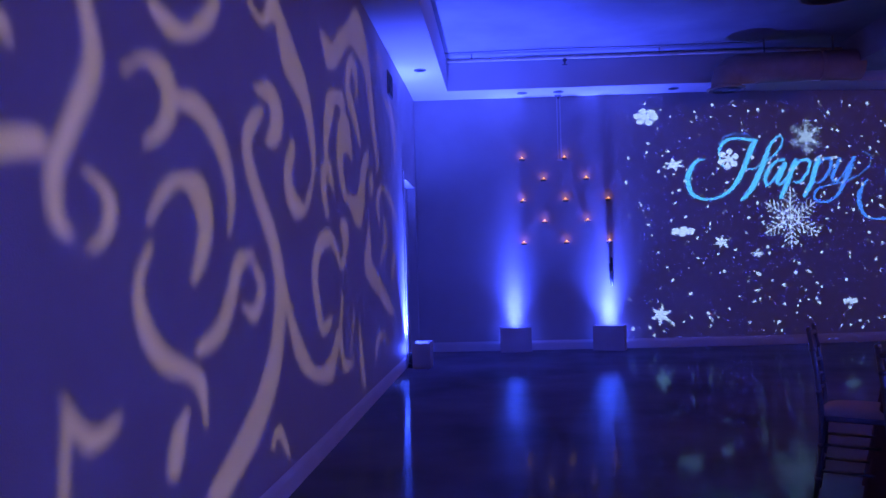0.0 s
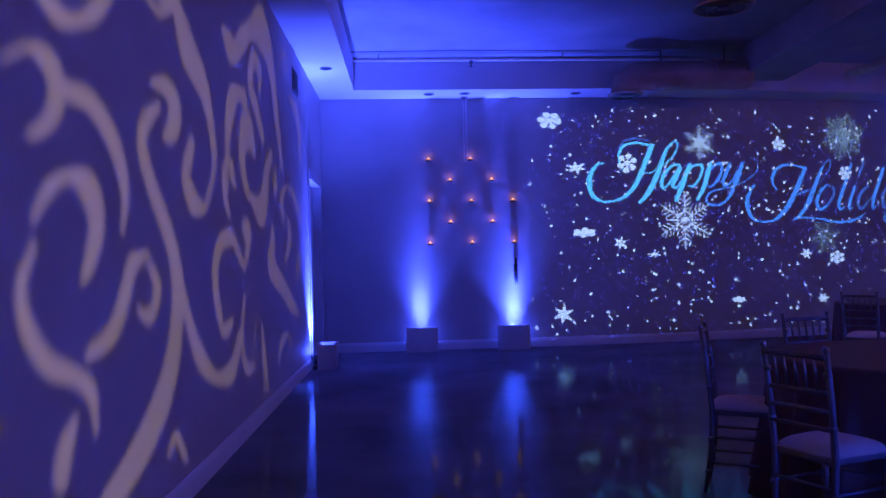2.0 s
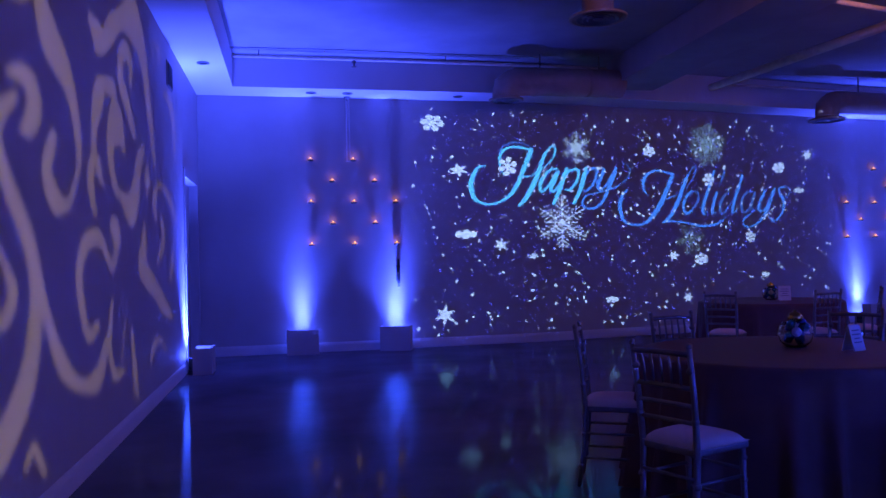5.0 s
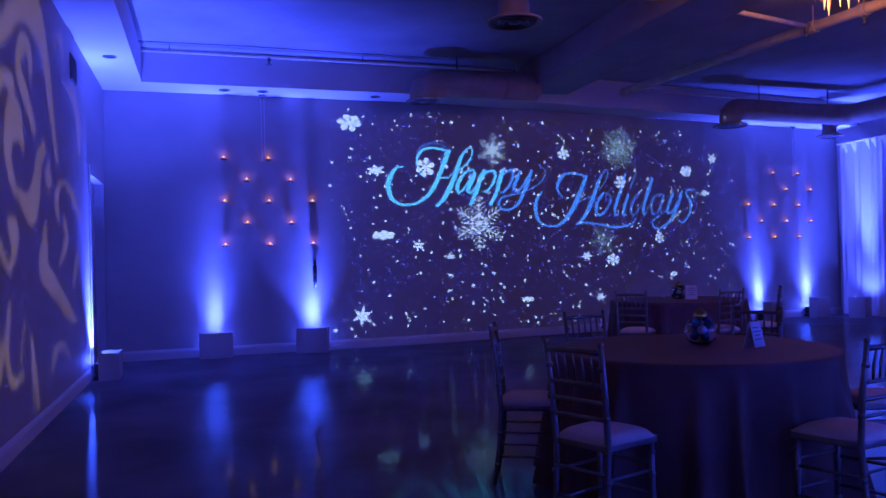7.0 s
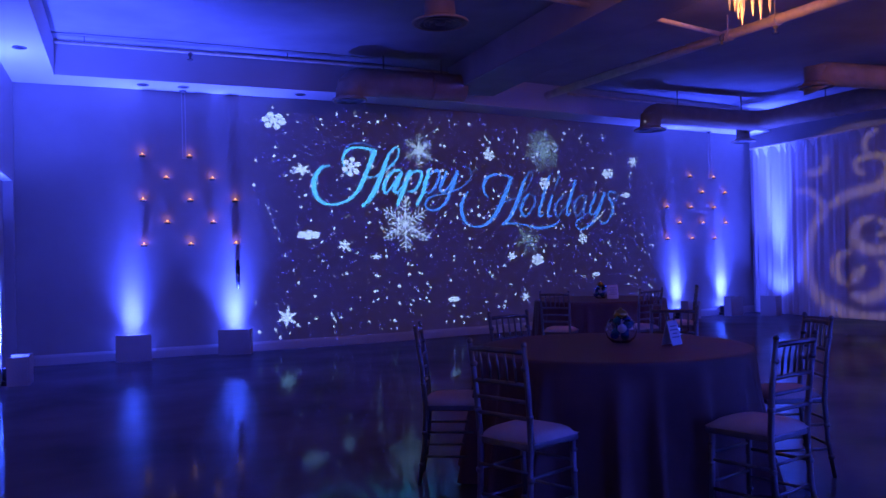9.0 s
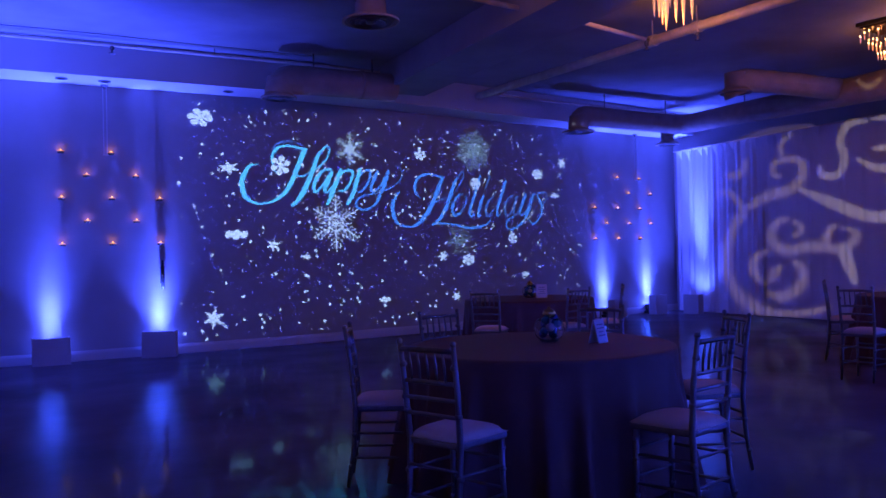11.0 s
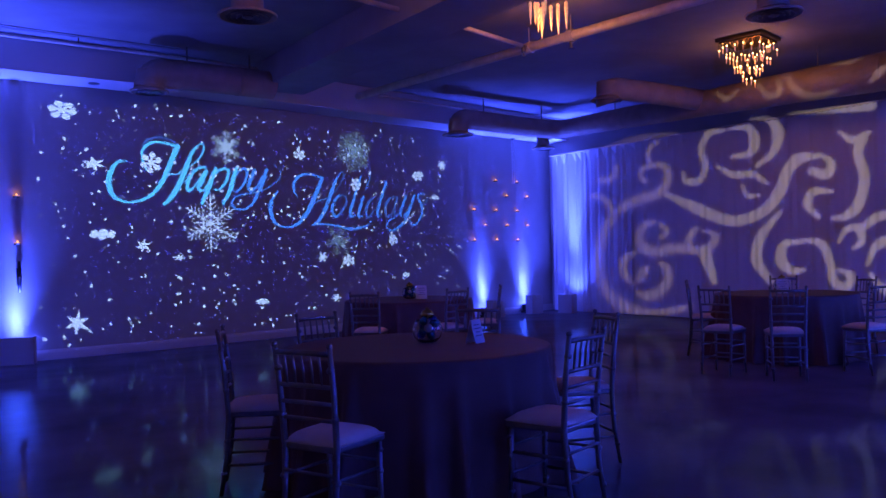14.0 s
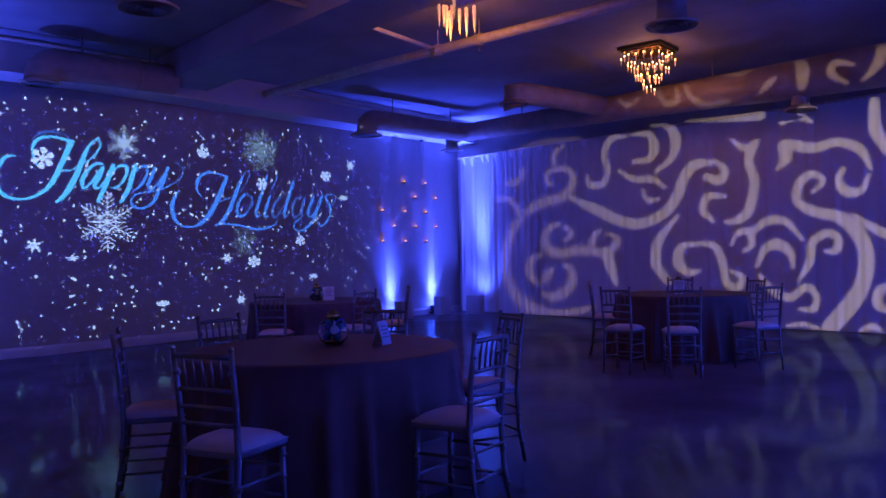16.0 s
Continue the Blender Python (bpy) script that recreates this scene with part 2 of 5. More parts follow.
# ---------------------------------------------------------------- uplights in white boxes
def uplight(x, y, turn, aim, power=260.0, w=0.46, h=0.36, seen=True, wash=0, off=0.0, lean=1.3, depth=0.17, label="white open-topped box hiding a blue uplight on the floor"):
    """A white three-sided box with a lamp can behind it; the lamp shines up the wall at aim."""
    t = thing("uplight_box", pose(x, y, 0, 0, 0, turn), label, "uplight box", "uplight boxes along the walls")
    bm = box(-w / 2, -0.02, 0, w / 2, 0.0, h)
    part("front_panel", bm, M_BOX, t, bevel=0.003)
    part("side_panel", box(-w / 2, 0.001, 0, -w / 2 + 0.018, depth, h), M_BOX, t, bevel=0.003)
    part("side_panel", box(w / 2 - 0.018, 0.001, 0, w / 2, depth, h), M_BOX, t, bevel=0.003)
    cy = max(0.16, (t.matrix_world.inverted() @ Vector((aim[0], aim[1], 0))).y - 0.115) if seen else 0.16
    can = part("lamp_can", lathe([(0.07, 0.05), (0.085, 0.07), (0.085, 0.19), (0.078, 0.19), (0.078, 0.17), (0.01, 0.168)], 20, centre=(off, cy, 0)), M_BLACK, t, "black round lamp can", smooth=False)
    part("lens", lathe([(0.076, 0.172), (0.05, 0.176), (0.005, 0.178)], 20, centre=(off, cy, 0)), M_LED, can, "glowing blue lens")
    part("foot", box(off - 0.10, cy - 0.08, 0, off + 0.10, cy + 0.08, 0.05), M_BLACK, t, bevel=0.004)
    m = t.matrix_world
    eye = m @ Vector((off, cy, 0.23))
    if seen:
        spot("uplight_beam_lamp", eye, eye.lerp(Vector(aim), 0.7), power * 0.10, BLUE, 15, 1.0, 0.075)
        spot("uplight_column_lamp", eye, aim, power * 1.5, BLUE, 18, 1.0, 0.08)
        spot("uplight_column_lamp", eye, aim, power * 0.80, BLUE, 40, 1.0, 0.08)
        bulb("uplight_spill_lamp", eye, power * 0.010, BLUE, 0.05)
    if wash:
        spot("uplight_column_lamp", eye, (aim[0], aim[1], 4.6), power * wash * 3.2, BLUE, 27, 1.0, 0.10)
        spot("uplight_flood_lamp", eye, aim, power * wash * 0.10, BLUE, 110, 1.0, 0.08)
    else:
        into = m.to_3x3() @ Vector((0, -1, 0)) * (lean if seen else 0)      # the wide spill leans into the room
        spot("uplight_flood_lamp", eye, Vector(aim) + into, power * (0.75 if seen else FLOOD), BLUE, 108 if not seen else 78 if lean else 60, 1.0, 0.10)
    return t


uplight(0.07, 11.93, 2, (0.05, 12.25, 3.4), UP, lean=0.8)
uplight(1.42, 11.97, -18, (1.42, 12.32, 3.4), UP * 1.15, lean=0.6)
uplight(10.35, 12.95, 9, (10.2, 13.42, 3.4), UP * 1.3, lean=0.3, w=0.36, h=0.36)
uplight(11.55, 13.10, 9, (11.58, 13.62, 3.4), UP * 1.3, lean=0.3, w=0.36, h=0.40, off=0.10)
uplight(12.02, 12.72, -80, (12.44, 12.98, 3.6), UP, w=0.36, h=0.40, seen=False, wash=1.7)
uplight(-1.06, 10.40, 90, (-1.37, 10.38, 3.6), UP * 1.1, w=0.42, h=0.32, lean=0.5, depth=0.21, label="white open-topped box hiding a blue uplight beside the doorway")
spot("uplight_flood_lamp", (-1.24, 10.40, 0.23), (-1.30, 10.44, 3.6), UP * 1.25, BLUE, 84, 1.0, 0.05)
# same boxes, unseen, added along the walls behind the camera as blue fill
for x, y, turn, aim in ((-0.98, -2.6, 90, (LEFT, -2.6, 3.6)), (2.0, -4.65, 180, (2.0, SOUTH, 3.6)), (6.0, -4.65, 180, (6.0, SOUTH, 3.6)), (10.0, -4.65, 180, (10.0, SOUTH, 3.6)), (12.0, -1.0, -90, (12.6, -1.0, 3.6))):
    uplight(x, y, turn, aim, UP * (1.0 if x < 0 else 13 if x == 2.0 else 27 if x == 12.0 else 44), seen=False)


# ---------------------------------------------------------------- tea lights on the back wall
def tea_light(x, z):
    y = back_y(x)
    t = thing("tea_light", pose(x, y, z), "small lit tea light on a dark wall shelf", "candle", "tea lights on the wall")
    part("shelf", prism([(-0.040, -0.004), (-0.040, -0.05), (-0.022, -0.075), (0.022, -0.075), (0.040, -0.05), (0.040, -0.004)], -0.022, -0.012), M_BLACK, t)
    part("cup", lathe([(0.040, -0.0115), (0.046, -0.004), (0.047, -0.001), (0.045, -0.001), (0.042, -0.005)], 14, centre=(0, -0.052, 0)), M_BRONZE, t)
    part("wax", lathe([(0.0415, -0.004), (0.0440, 0.000), (0.0430, 0.009), (0.030, 0.012), (0.004, 0.011)], 14, centre=(0, -0.052, 0)), M_WARM_WAX, t, "glowing molten wax")
    part("flame", lathe([(0.004, 0.013), (0.014, 0.016), (0.013, 0.021), (0.006, 0.030), (0.0008, 0.036)], 8, centre=(0, -0.052, 0)), M_FLAME, t, "warm orange flame", smooth=True)
    bulb("tea_light_lamp", (x, y - 0.048, z + 0.05), 0.08, (1.0, 0.40, 0.10), 0.03)
    return t


LADDER = [(0, 0), (2, 0), (4, 0), (1, 1), (3, 1), (0, 2), (2, 2), (4, 2), (1, 3), (3, 3), (0, 4), (2, 4)]
for a, b in LADDER:
    tea_light(0.23 + a * 0.318, 1.60 + b * 0.316)
for a, b in [(0, 0), (2, 0), (4, 0), (1, 1), (3, 1), (5, 1), (0, 2), (2, 2), (4, 2), (3, 3), (5, 3), (2, 4), (4, 4)]:
    tea_light(10.05 + a * 0.338, 1.595 + b * 0.316)


# ---------------------------------------------------------------- chairs
def chair_at(x, y, face, first=[None]):
    """A ballroom chair whose seat centre is x, y and which faces the direction face (degrees)."""
    m = pose(x, y, 0, 0, 0, face)
    label = "silver ballroom chair with slender turned spindles and an ivory cushion"
    if first[0]:
        return copy_thing(first[0], m)
    t = thing("ballroom_chair", m @ Matrix.Diagonal((0.88, 0.88, 1, 1)), label, "chair", "ballroom chairs")
    # local axes: faces +x, back at -x
    W, Dp = 0.185, 0.19
    seat = prism([(Dp + 0.01, -W - 0.01), (Dp + 0.01, W + 0.01), (-Dp, W - 0.01), (-Dp, -W + 0.01)], 0.425, 0.455)
    part("seat", seat, M_SILVER, t, bevel=0.008)
    cu = bmesh.new()
    n = 10
    grid = []
    for i in range(n + 1):
        row = []
        for j in range(n + 1):
            u, v = i / n * 2 - 1, j / n * 2 - 1
            k = (1 - abs(u) ** 4) * (1 - abs(v) ** 4)
            row.append(cu.verts.new((u * (Dp + 0.012) * (1 - 0.03 * v * v), v * (W + 0.012 + 0.012 * u) * (1 - 0.03 * u * u), 0.462 + 0.045 * k ** 0.6)))
        grid.append(row)
    for i in range(n):
        for j in range(n):
            cu.faces.new((grid[i][j], grid[i + 1][j], grid[i + 1][j + 1], grid[i][j + 1]))
    low = bmesh.ops.extrude_edge_only(cu, edges=[e for e in cu.edges if e.is_boundary])
    vs = [v for v in low["geom"] if isinstance(v, bmesh.types.BMVert)]
    for v in vs:
        v.co.z = 0.456
        v.co.x *= 0.96
        v.co.y *= 0.96
    part("cushion", cu, M_CUSHION, t, "ivory padded cushion", smooth=True)

    def post(s):
        pts = [(-0.235, s * (W - 0.015), 0.0), (-0.195, s * (W - 0.015), 0.22), (-0.180, s * (W - 0.012), 0.44), (-0.20, s * (W - 0.005), 0.68), (-0.235, s * W, 0.90)]
        bm = tube(pts, [0.013, 0.016, 0.018, 0.016, 0.014], 8)
        for z, x in ((0.12, -0.213), (0.30, -0.19), (0.58, -0.192), (0.80, -0.219)):
            lathe([(0.016, -0.012), (0.021, -0.004), (0.021, 0.004), (0.016, 0.012)], 8, bm, (x, s * (W - 0.008), z))
        lathe([(0.012, 0.0), (0.017, 0.008), (0.015, 0.02), (0.004, 0.026)], 8, bm, (-0.235, s * W, 0.896))
        return bm
    part("back_leg", post(1), M_SILVER, t, smooth=True)
    part("back_leg", post(-1), M_SILVER, t, smooth=True)
    for s in (1, -1):
        bm = tube([(0.185, s * (W - 0.005), 0.0), (0.175, s * (W - 0.01), 0.22), (0.17, s * (W - 0.012), 0.43)], [0.012, 0.016, 0.018], 8)
        for z in (0.10, 0.28, 0.38):
            lathe([(0.015, -0.01), (0.020, -0.003), (0.020, 0.003), (0.015, 0.01)], 8, bm, (0.175, s * (W - 0.009), z))
        part("front_leg", bm, M_SILVER, t, smooth=True)
    # back rails
    for name, z, x, r in (("top_rail", 0.872, -0.231, 0.013), ("mid_rail", 0.722, -0.206, 0.011), ("lower_rail", 0.645, -0.197, 0.010), ("lower_rail", 0.570, -0.190, 0.010)):
        part(name, tube([(x, -W + 0.002, z), (x - 0.012, -W * 0.4, z + 0.004), (x - 0.012, W * 0.4, z + 0.004), (x, W - 0.002, z)], r, 8), M_SILVER, t, smooth=True)
    for k in range(5):
        y = (k - 2) * 0.058
        part("spindle", tube([(-0.216, y, 0.726), (-0.225, y, 0.80), (-0.24, y, 0.870)], [0.006, 0.0085, 0.006], 6), M_SILVER, t, smooth=True)
    # stretchers
    for z in (0.16, 0.30):
        for s in (1, -1):
            part("stretcher", tube([(0.176, s * (W - 0.008), z), (-0.197, s * (W - 0.014), z + 0.005)], 0.0085, 6), M_SILVER, t, smooth=True)
        part("stretcher", tube([(0.176, -W + 0.01, z + 0.03), (0.176, W - 0.01, z + 0.03)], 0.0085, 6), M_SILVER, t, smooth=True)
        part("stretcher", tube([(-0.197, -W + 0.016, z + 0.03), (-0.197, W - 0.016, z + 0.03)], 0.0085, 6), M_SILVER, t, smooth=True)
    first[0] = t
    return t


def chair_back(x, y, dx, dy):
    """Place a chair by the middle of its back and the way it faces."""
    k = math.hypot(dx, dy)
    chair_at(x + 0.2 * dx / k, y + 0.2 * dy / k, math.degrees(math.atan2(dy, dx)))


CHAIRS = [  # back middle, facing
    (1.52, 3.46, 0.92, 0.39), (1.57, 4.63, 0.90, -0.42), (2.80, 2.97, -0.25, 0.97), (3.72, 3.71, -0.93, 0.36), (2.48, 5.26, 0.15, -0.99), (3.655, 4.94, -0.75, -0.65),
    (4.37, 7.92, 0.70, 0.71), (5.42, 7.61, -0.10, 0.98), (6.25, 7.85, -0.80, 0.60),
    (7.12, 4.55, 0.75, 0.66), (6.96, 5.27, 0.97, 0.20), (8.13, 4.16, 0.35, 0.93), (9.77, 5.15, -0.90, 0.40), (9.82, 6.27, -0.86, -0.50), (8.14, 6.52, 0.57, -0.80)]
for c in CHAIRS:
    chair_back(*c)


# ---------------------------------------------------------------- tables
def table(x, y, r, seed):
    rnd = random.Random(seed)
    t = thing("round_table", pose(x, y, 0), "round folding banquet table under floor-length linen", "table", "banquet tables")
    part("tabletop", lathe([(r - 0.012, 0.725), (r - 0.006, 0.73), (r - 0.006, 0.748), (r - 0.012, 0.752)], 48), M_BRONZE, t)
    for a in (45, 135, 225, 315):
        c, s = math.cos(radians(a)), math.sin(radians(a))
        part("leg", tube([(c * r * 0.62, s * r * 0.62, 0), (c * r * 0.55, s * r * 0.55, 0.727)], 0.016, 8), M_BLACK, t)
    cloth = thing("tablecloth", pose(x, y, 0), "dark plum floor-length tablecloth hanging in soft folds", "tablecloth", "tablecloths on the tables")
    bm = bmesh.new()
    seg = 288
    ph = [rnd.uniform(0, 6.28) for _ in range(4)]
    # pinched ridges that open towards the floor
    ridges = [((i + rnd.uniform(-0.28, 0.28)) * 2 * math.pi / 17, rnd.uniform(0.035, 0.065), rnd.uniform(0.08, 0.19)) for i in range(17)]
    prof = [(0.0, 0.757)] + [(f, 0.757) for f in (0.3, 0.6, 0.85, 0.95, 0.985)] + [(1.0, 0.752), (1.008, 0.738)] + [(None, z) for z in (0.70, 0.64, 0.55, 0.45, 0.35, 0.25, 0.15, 0.07, 0.012)]
    rings = []
    for f, z in prof[1:]:
        ring = []
        for i in range(seg):
            a = 2 * math.pi * i / seg
            if f is None:
                k = (0.738 - z) / 0.726
                lift = sum(h * math.exp(-((((a - c + math.pi) % (2 * math.pi)) - math.pi) / w) ** 2) for c, w, h in ridges)
                rad = r * 1.008 + 0.03 * k + k ** 1.15 * (lift - 0.025 + 0.006 * math.sin(23 * a + ph[2] + 2 * math.sin(5 * a + ph[3])))
            else:
                rad = r * f
            ring.append(bm.verts.new((rad * math.cos(a), rad * math.sin(a), z)))
        rings.append(ring)
    mid = bm.verts.new((0, 0, 0.757))
    for i in range(seg):
        bm.faces.new((mid, rings[0][i], rings[0][(i + 1) % seg]))
    for a, b in zip(rings, rings[1:]):
        for i in range(seg):
            j = (i + 1) % seg
            bm.faces.new((a[i], b[i], b[j], a[j]))
    part("linen", bm, M_CLOTH, cloth, smooth=True)


TABLES = [(2.63, 4.22, 0.80), (5.45, 8.70, 0.80), (8.75, 5.59, 0.79)]
for k, (x, y, r) in enumerate(TABLES):
    table(x, y, r, 11 + k)

# ---------------------------------------------------------------- drapes on the east wall
def drape(y0, y1, seed, label):
    rnd = random.Random(seed)
    fold = 0.014 if y1 > 12.0 else 0.0065        # the end panels hang fuller
    t = thing("drape", pose(0, 0, 0), label, "drape", "white drapes along the wall")
    n = int((y1 - y0) / 0.018)
    ph = [rnd.uniform(0, 6.28) for _ in range(5)]

    def strip(levels, proud=0.0):
        """A run of the folded cloth between the given heights."""
        bm = bmesh.new()
        rows = []
        for z in levels:
            row = []
            k = 1.0 - 0.45 * (z / 3.47) ** 2
            for i in range(n + 1):
                y = y0 + (y1 - y0) * i / n
                s = y * 2 * math.pi
                w = math.sin(s / 0.21 + ph[0] + 0.8 * math.sin(s / 0.9 + ph[1])) + 0.6 * math.sin(s / 0.13 + ph[2] + 0.25 * z) + 0.5 * math.sin(s / 0.47 + ph[3])
                row.append(bm.verts.new((12.475 - proud - 0.02 * (seed % 2) - k * fold * w - 0.012 * math.sin(1.3 * z + ph[4]), y, z + (0.008 * math.sin(s / 0.105 + ph[0]) if z > 3.44 else 0))))
            rows.append(row)
        for a, b in zip(rows, rows[1:]):
            for i in range(n):
                bm.faces.new((a[i], a[i + 1], b[i + 1], b[i]))
        return bm
    part("cloth", strip([0.10, 0.3, 0.8, 1.4, 2.0, 2.6, 3.0, 3.25, 3.36, 3.42]), M_DRAPE, t, smooth=True)
    part("hem", strip([0.012, 0.05, 0.104], 0.002), M_DRAPE, t, "doubled hem along the floor", smooth=True)
    part("heading", strip([3.416, 3.44, 3.47], 0.002), M_DRAPE, t, "stiff gathered heading", smooth=True)
    # folded-over header knots along the rail
    y = y0 + 0.12
    while y < y1 - 0.08:
        w = rnd.uniform(0.05, 0.09)
        hb = bmesh.new()
        a = [hb.verts.new(p) for p in ((12.36, y - w, 3.46), (12.36, y + w, 3.46), (12.425, y + rnd.uniform(-0.02, 0.02), 3.46 - rnd.uniform(0.14, 0.21)))]
        b = [hb.verts.new(v.co + Vector((0.012, 0, 0))) for v in a]
        hb.faces.new(a)
        hb.faces.new(b[::-1])
        for i in range(3):
            j = (i + 1) % 3
            hb.faces.new((a[i], a[j], b[j], b[i]))
        if y1 > 11.0:
            part("header_fold", hb, M_DRAPE, t)
        else:
            hb.free()
        y += rnd.uniform(0.22, 0.34)
    return t


y, k = 13.52, 0
while y > -4.6:
    w = 0.92 if k == 0 else 1.46
    drape(y - w, y, 30 + k, "bright white sheer drape panel in the room corner" if k == 0 else "white sheer drape panel hanging in soft folds")
    y -= w - 0.05
    k += 1
rail = thing("drape_rail", pose(12.47, 0, 3.49), "thin pale metal rail carrying the drapes", "rail")
part("tube", tube([(0, -4.8, 0), (0, 13.6, 0)], 0.018, 8), M_PIPE, rail)
for y in (-4, -1, 2, 5, 8, 11, 13.4):
    part("bracket", box(0, y - 0.012, -0.012, 0.13, y + 0.012, 0.012), M_PIPE, rail)


# ---------------------------------------------------------------- ducts, diffusers, pipes
def bend(a, b, c, r, n=6):
    """Points rounding the corner b between a and c with radius r."""
    a, b, c = Vector(a), Vector(b), Vector(c)
    p, q = b + (a - b).normalized() * r, b + (c - b).normalized() * r
    return [p.lerp(b, i / n).lerp(b.lerp(q, i / n), i / n) for i in range(n + 1)]


def diffuser(parent, x, y, z, r, collar=0.16, up=0.30):
    d = part("diffuser", lathe([(collar, up), (collar, 0.075), (collar + 0.03, 0.055), (r * 0.86, 0.030), (r, 0.020), (r, 0.0), (r * 0.93, -0.004), (r * 0.86, 0.02), (r * 0.80, 0.03), (r * 0.5, 0.034)], 32, centre=(x, y, z)), M_DUCT, parent, "round stepped ceiling diffuser", smooth=False)
    for f in (0.72, 0.54, 0.36):
        part("cone_ring", lathe([(r * f, -0.012), (r * f + 0.012, -0.008), (r * f - 0.04, 0.022), (r * f - 0.05, 0.022)], 28, centre=(x, y, z), cap=False), M_GRILLE, d)
    part("hub", lathe([(0.05, 0.024), (0.06, -0.006), (0.02, -0.02)], 16, centre=(x, y, z)), M_GRILLE, d)
    return d


duct = thing("round_duct", pose(0, 0, 0), "long round painted metal duct hung below the ceiling", "duct", "round ducts")
DX = 11.40
main = [(DX, -4.9, 3.66), (DX, 2.0, 3.66), (DX, 4.0, 3.67), (DX, 5.6, 3.69), (DX, 7.3, 3.73), (DX, 9.5, 3.76), (DX, 11.3, 3.80)] + bend((DX, 11.3, 3.80), (DX, 12.12, 3.80), (10.4, 12.12, 3.80), 0.4)[1:] + [(10.4, 12.08, 3.80), (9.2, 12.0, 3.81)]
main += bend((9.2, 12.0, 3.81), (8.72, 11.98, 3.82), (8.72, 11.98, 3.55), 0.24)[1:] + [(8.72, 11.98, 3.55)]
rad = [0.29, 0.29, 0.285, 0.265, 0.235, 0.20, 0.185] + [0.185] * (len(main) - 7)
part("main_run", tube(main, rad, 24), M_DUCT, duct, smooth=True)
for y, z, r in ((3.0, 3.665, 0.293), (5.6, 3.69, 0.271), (8.2, 3.743, 0.225), (10.3, 3.775, 0.197)):
    part("seam", tube([(DX, y, z), (DX, y + 0.035, z)], r, 24), M_DUCT, duct)
diffuser(duct, 8.72, 11.98, 3.50, 0.29)
diffuser(duct, DX + 0.12, 12.75, 3.50, 0.24, collar=0.13, up=0.25)
part("collar_run", tube([(DX, 12.0, 3.80), (DX + 0.08, 12.5, 3.80), (DX + 0.12, 12.73, 3.76), (DX + 0.12, 12.75, 3.70)], 0.13, 16), M_DUCT, duct, smooth=True)
diffuser(duct, DX, 5.25, 3.24, 0.22, collar=0.12, up=0.26)
branch = [(DX, 8.62, 3.80), (10.6, 8.73, 3.84), (9.85, 8.83, 3.86)] + bend((9.85, 8.83, 3.86), (9.36, 8.90, 3.88), (9.36, 8.90, 3.6), 0.25)[1:] + [(9.36, 8.90, 3.72)]
part("branch_run", tube(branch, 0.175, 20), M_DUCT, duct, smooth=True)
diffuser(duct, 9.36, 8.90, 3.66, 0.25)
for x, y in ((DX, 10.6), (9.35, 12.01), (10.9, 12.1), (DX, 6.6), (DX, 3.6)):
    part("hanger_rod", tube([(x, y, 3.85), (x, y, TOP)], 0.012, 6), M_GRILLE, duct)

duct2 = thing("round_duct", pose(0, 0, 0), "short round painted duct leaving a boxed beam", "duct", "round ducts")
run = [(4.75, 11.18, 3.86), (3.5, 11.16, 3.86)] + bend((3.5, 11.16, 3.86), (2.98, 11.15, 3.86), (2.98, 11.15, 3.6), 0.24)[1:] + [(2.98, 11.15, 3.62)]
part("main_run", tube(run, 0.20, 24), M_DUCT, duct2, smooth=True)
for x in (3.4, 4.2):
    part("seam", tube([(x, 11.165, 3.86), (x + 0.035, 11.165, 3.86)], 0.208, 24), M_DUCT, duct2)
diffuser(duct2, 2.98, 11.15, 3.575, 0.25)
for x in (3.5, 4.4):
    part("hanger_rod", tube([(x, 11.17, 4.05), (x, 11.17, TOP)], 0.012, 6), M_GRILLE, duct2)

for x, y in ((3.20, 8.20), (8.10, 5.23)):
    v = thing("ceiling_diffuser", pose(x, y, 0), "round stepped air diffuser on a short ceiling drop", "air diffuser", "ceiling diffusers")
    part("drop_duct", tube([(0, 0, TOP), (0, 0, 4.0)], 0.165, 20), M_DUCT, v, smooth=True)
    diffuser(v, 0, 0, 3.86, 0.31, collar=0.17, up=0.20)

# sprinkler pipe along the north fascia, with its thin conduit
pipe = thing("sprinkler_pipe", pose(0, 0, 0), "thin steel sprinkler pipe along the soffit face", "pipe", "exposed pipes")
part("tube", tube([(SX + 0.01, 11.30, 4.165), (KINK, 11.43, 4.165), (4.72, 11.54, 4.165)], 0.022, 10), M_PIPE, pipe, smooth=True)
part("conduit", tube([(SX, 11.10, 4.23), (0.6, 11.12, 4.236), (2.0, 11.16, 4.228), (KINK, 11.23, 4.236)], 0.008, 6), M_GRILLE, pipe)
for x in (-0.46, 2.16):
    part("hanger", tube([(x, 11.33 + 0.037 * x, 4.165), (x, 11.33 + 0.037 * x, TOP)], 0.007, 6), M_GRILLE, pipe)
h = part("sprinkler_head", lathe([(0.03, 4.165), (0.03, 4.12), (0.014, 4.11), (0.014, 4.07), (0.04, 4.065), (0.04, 4.058)], 12, centre=(0.84, 11.36, 0)), M_GRILLE, pipe)
pipe2 = thing("sprinkler_pipe", pose(0, 0, 0), "thick painted sprinkler main crossing the ceiling", "pipe", "exposed pipes")
part("tube", tube([(8.40, -4.9, 4.0), (7.01, 8.05, 4.0), (6.60, 11.9, 4.0)], 0.062, 14), M_PIPE, pipe2, smooth=True)
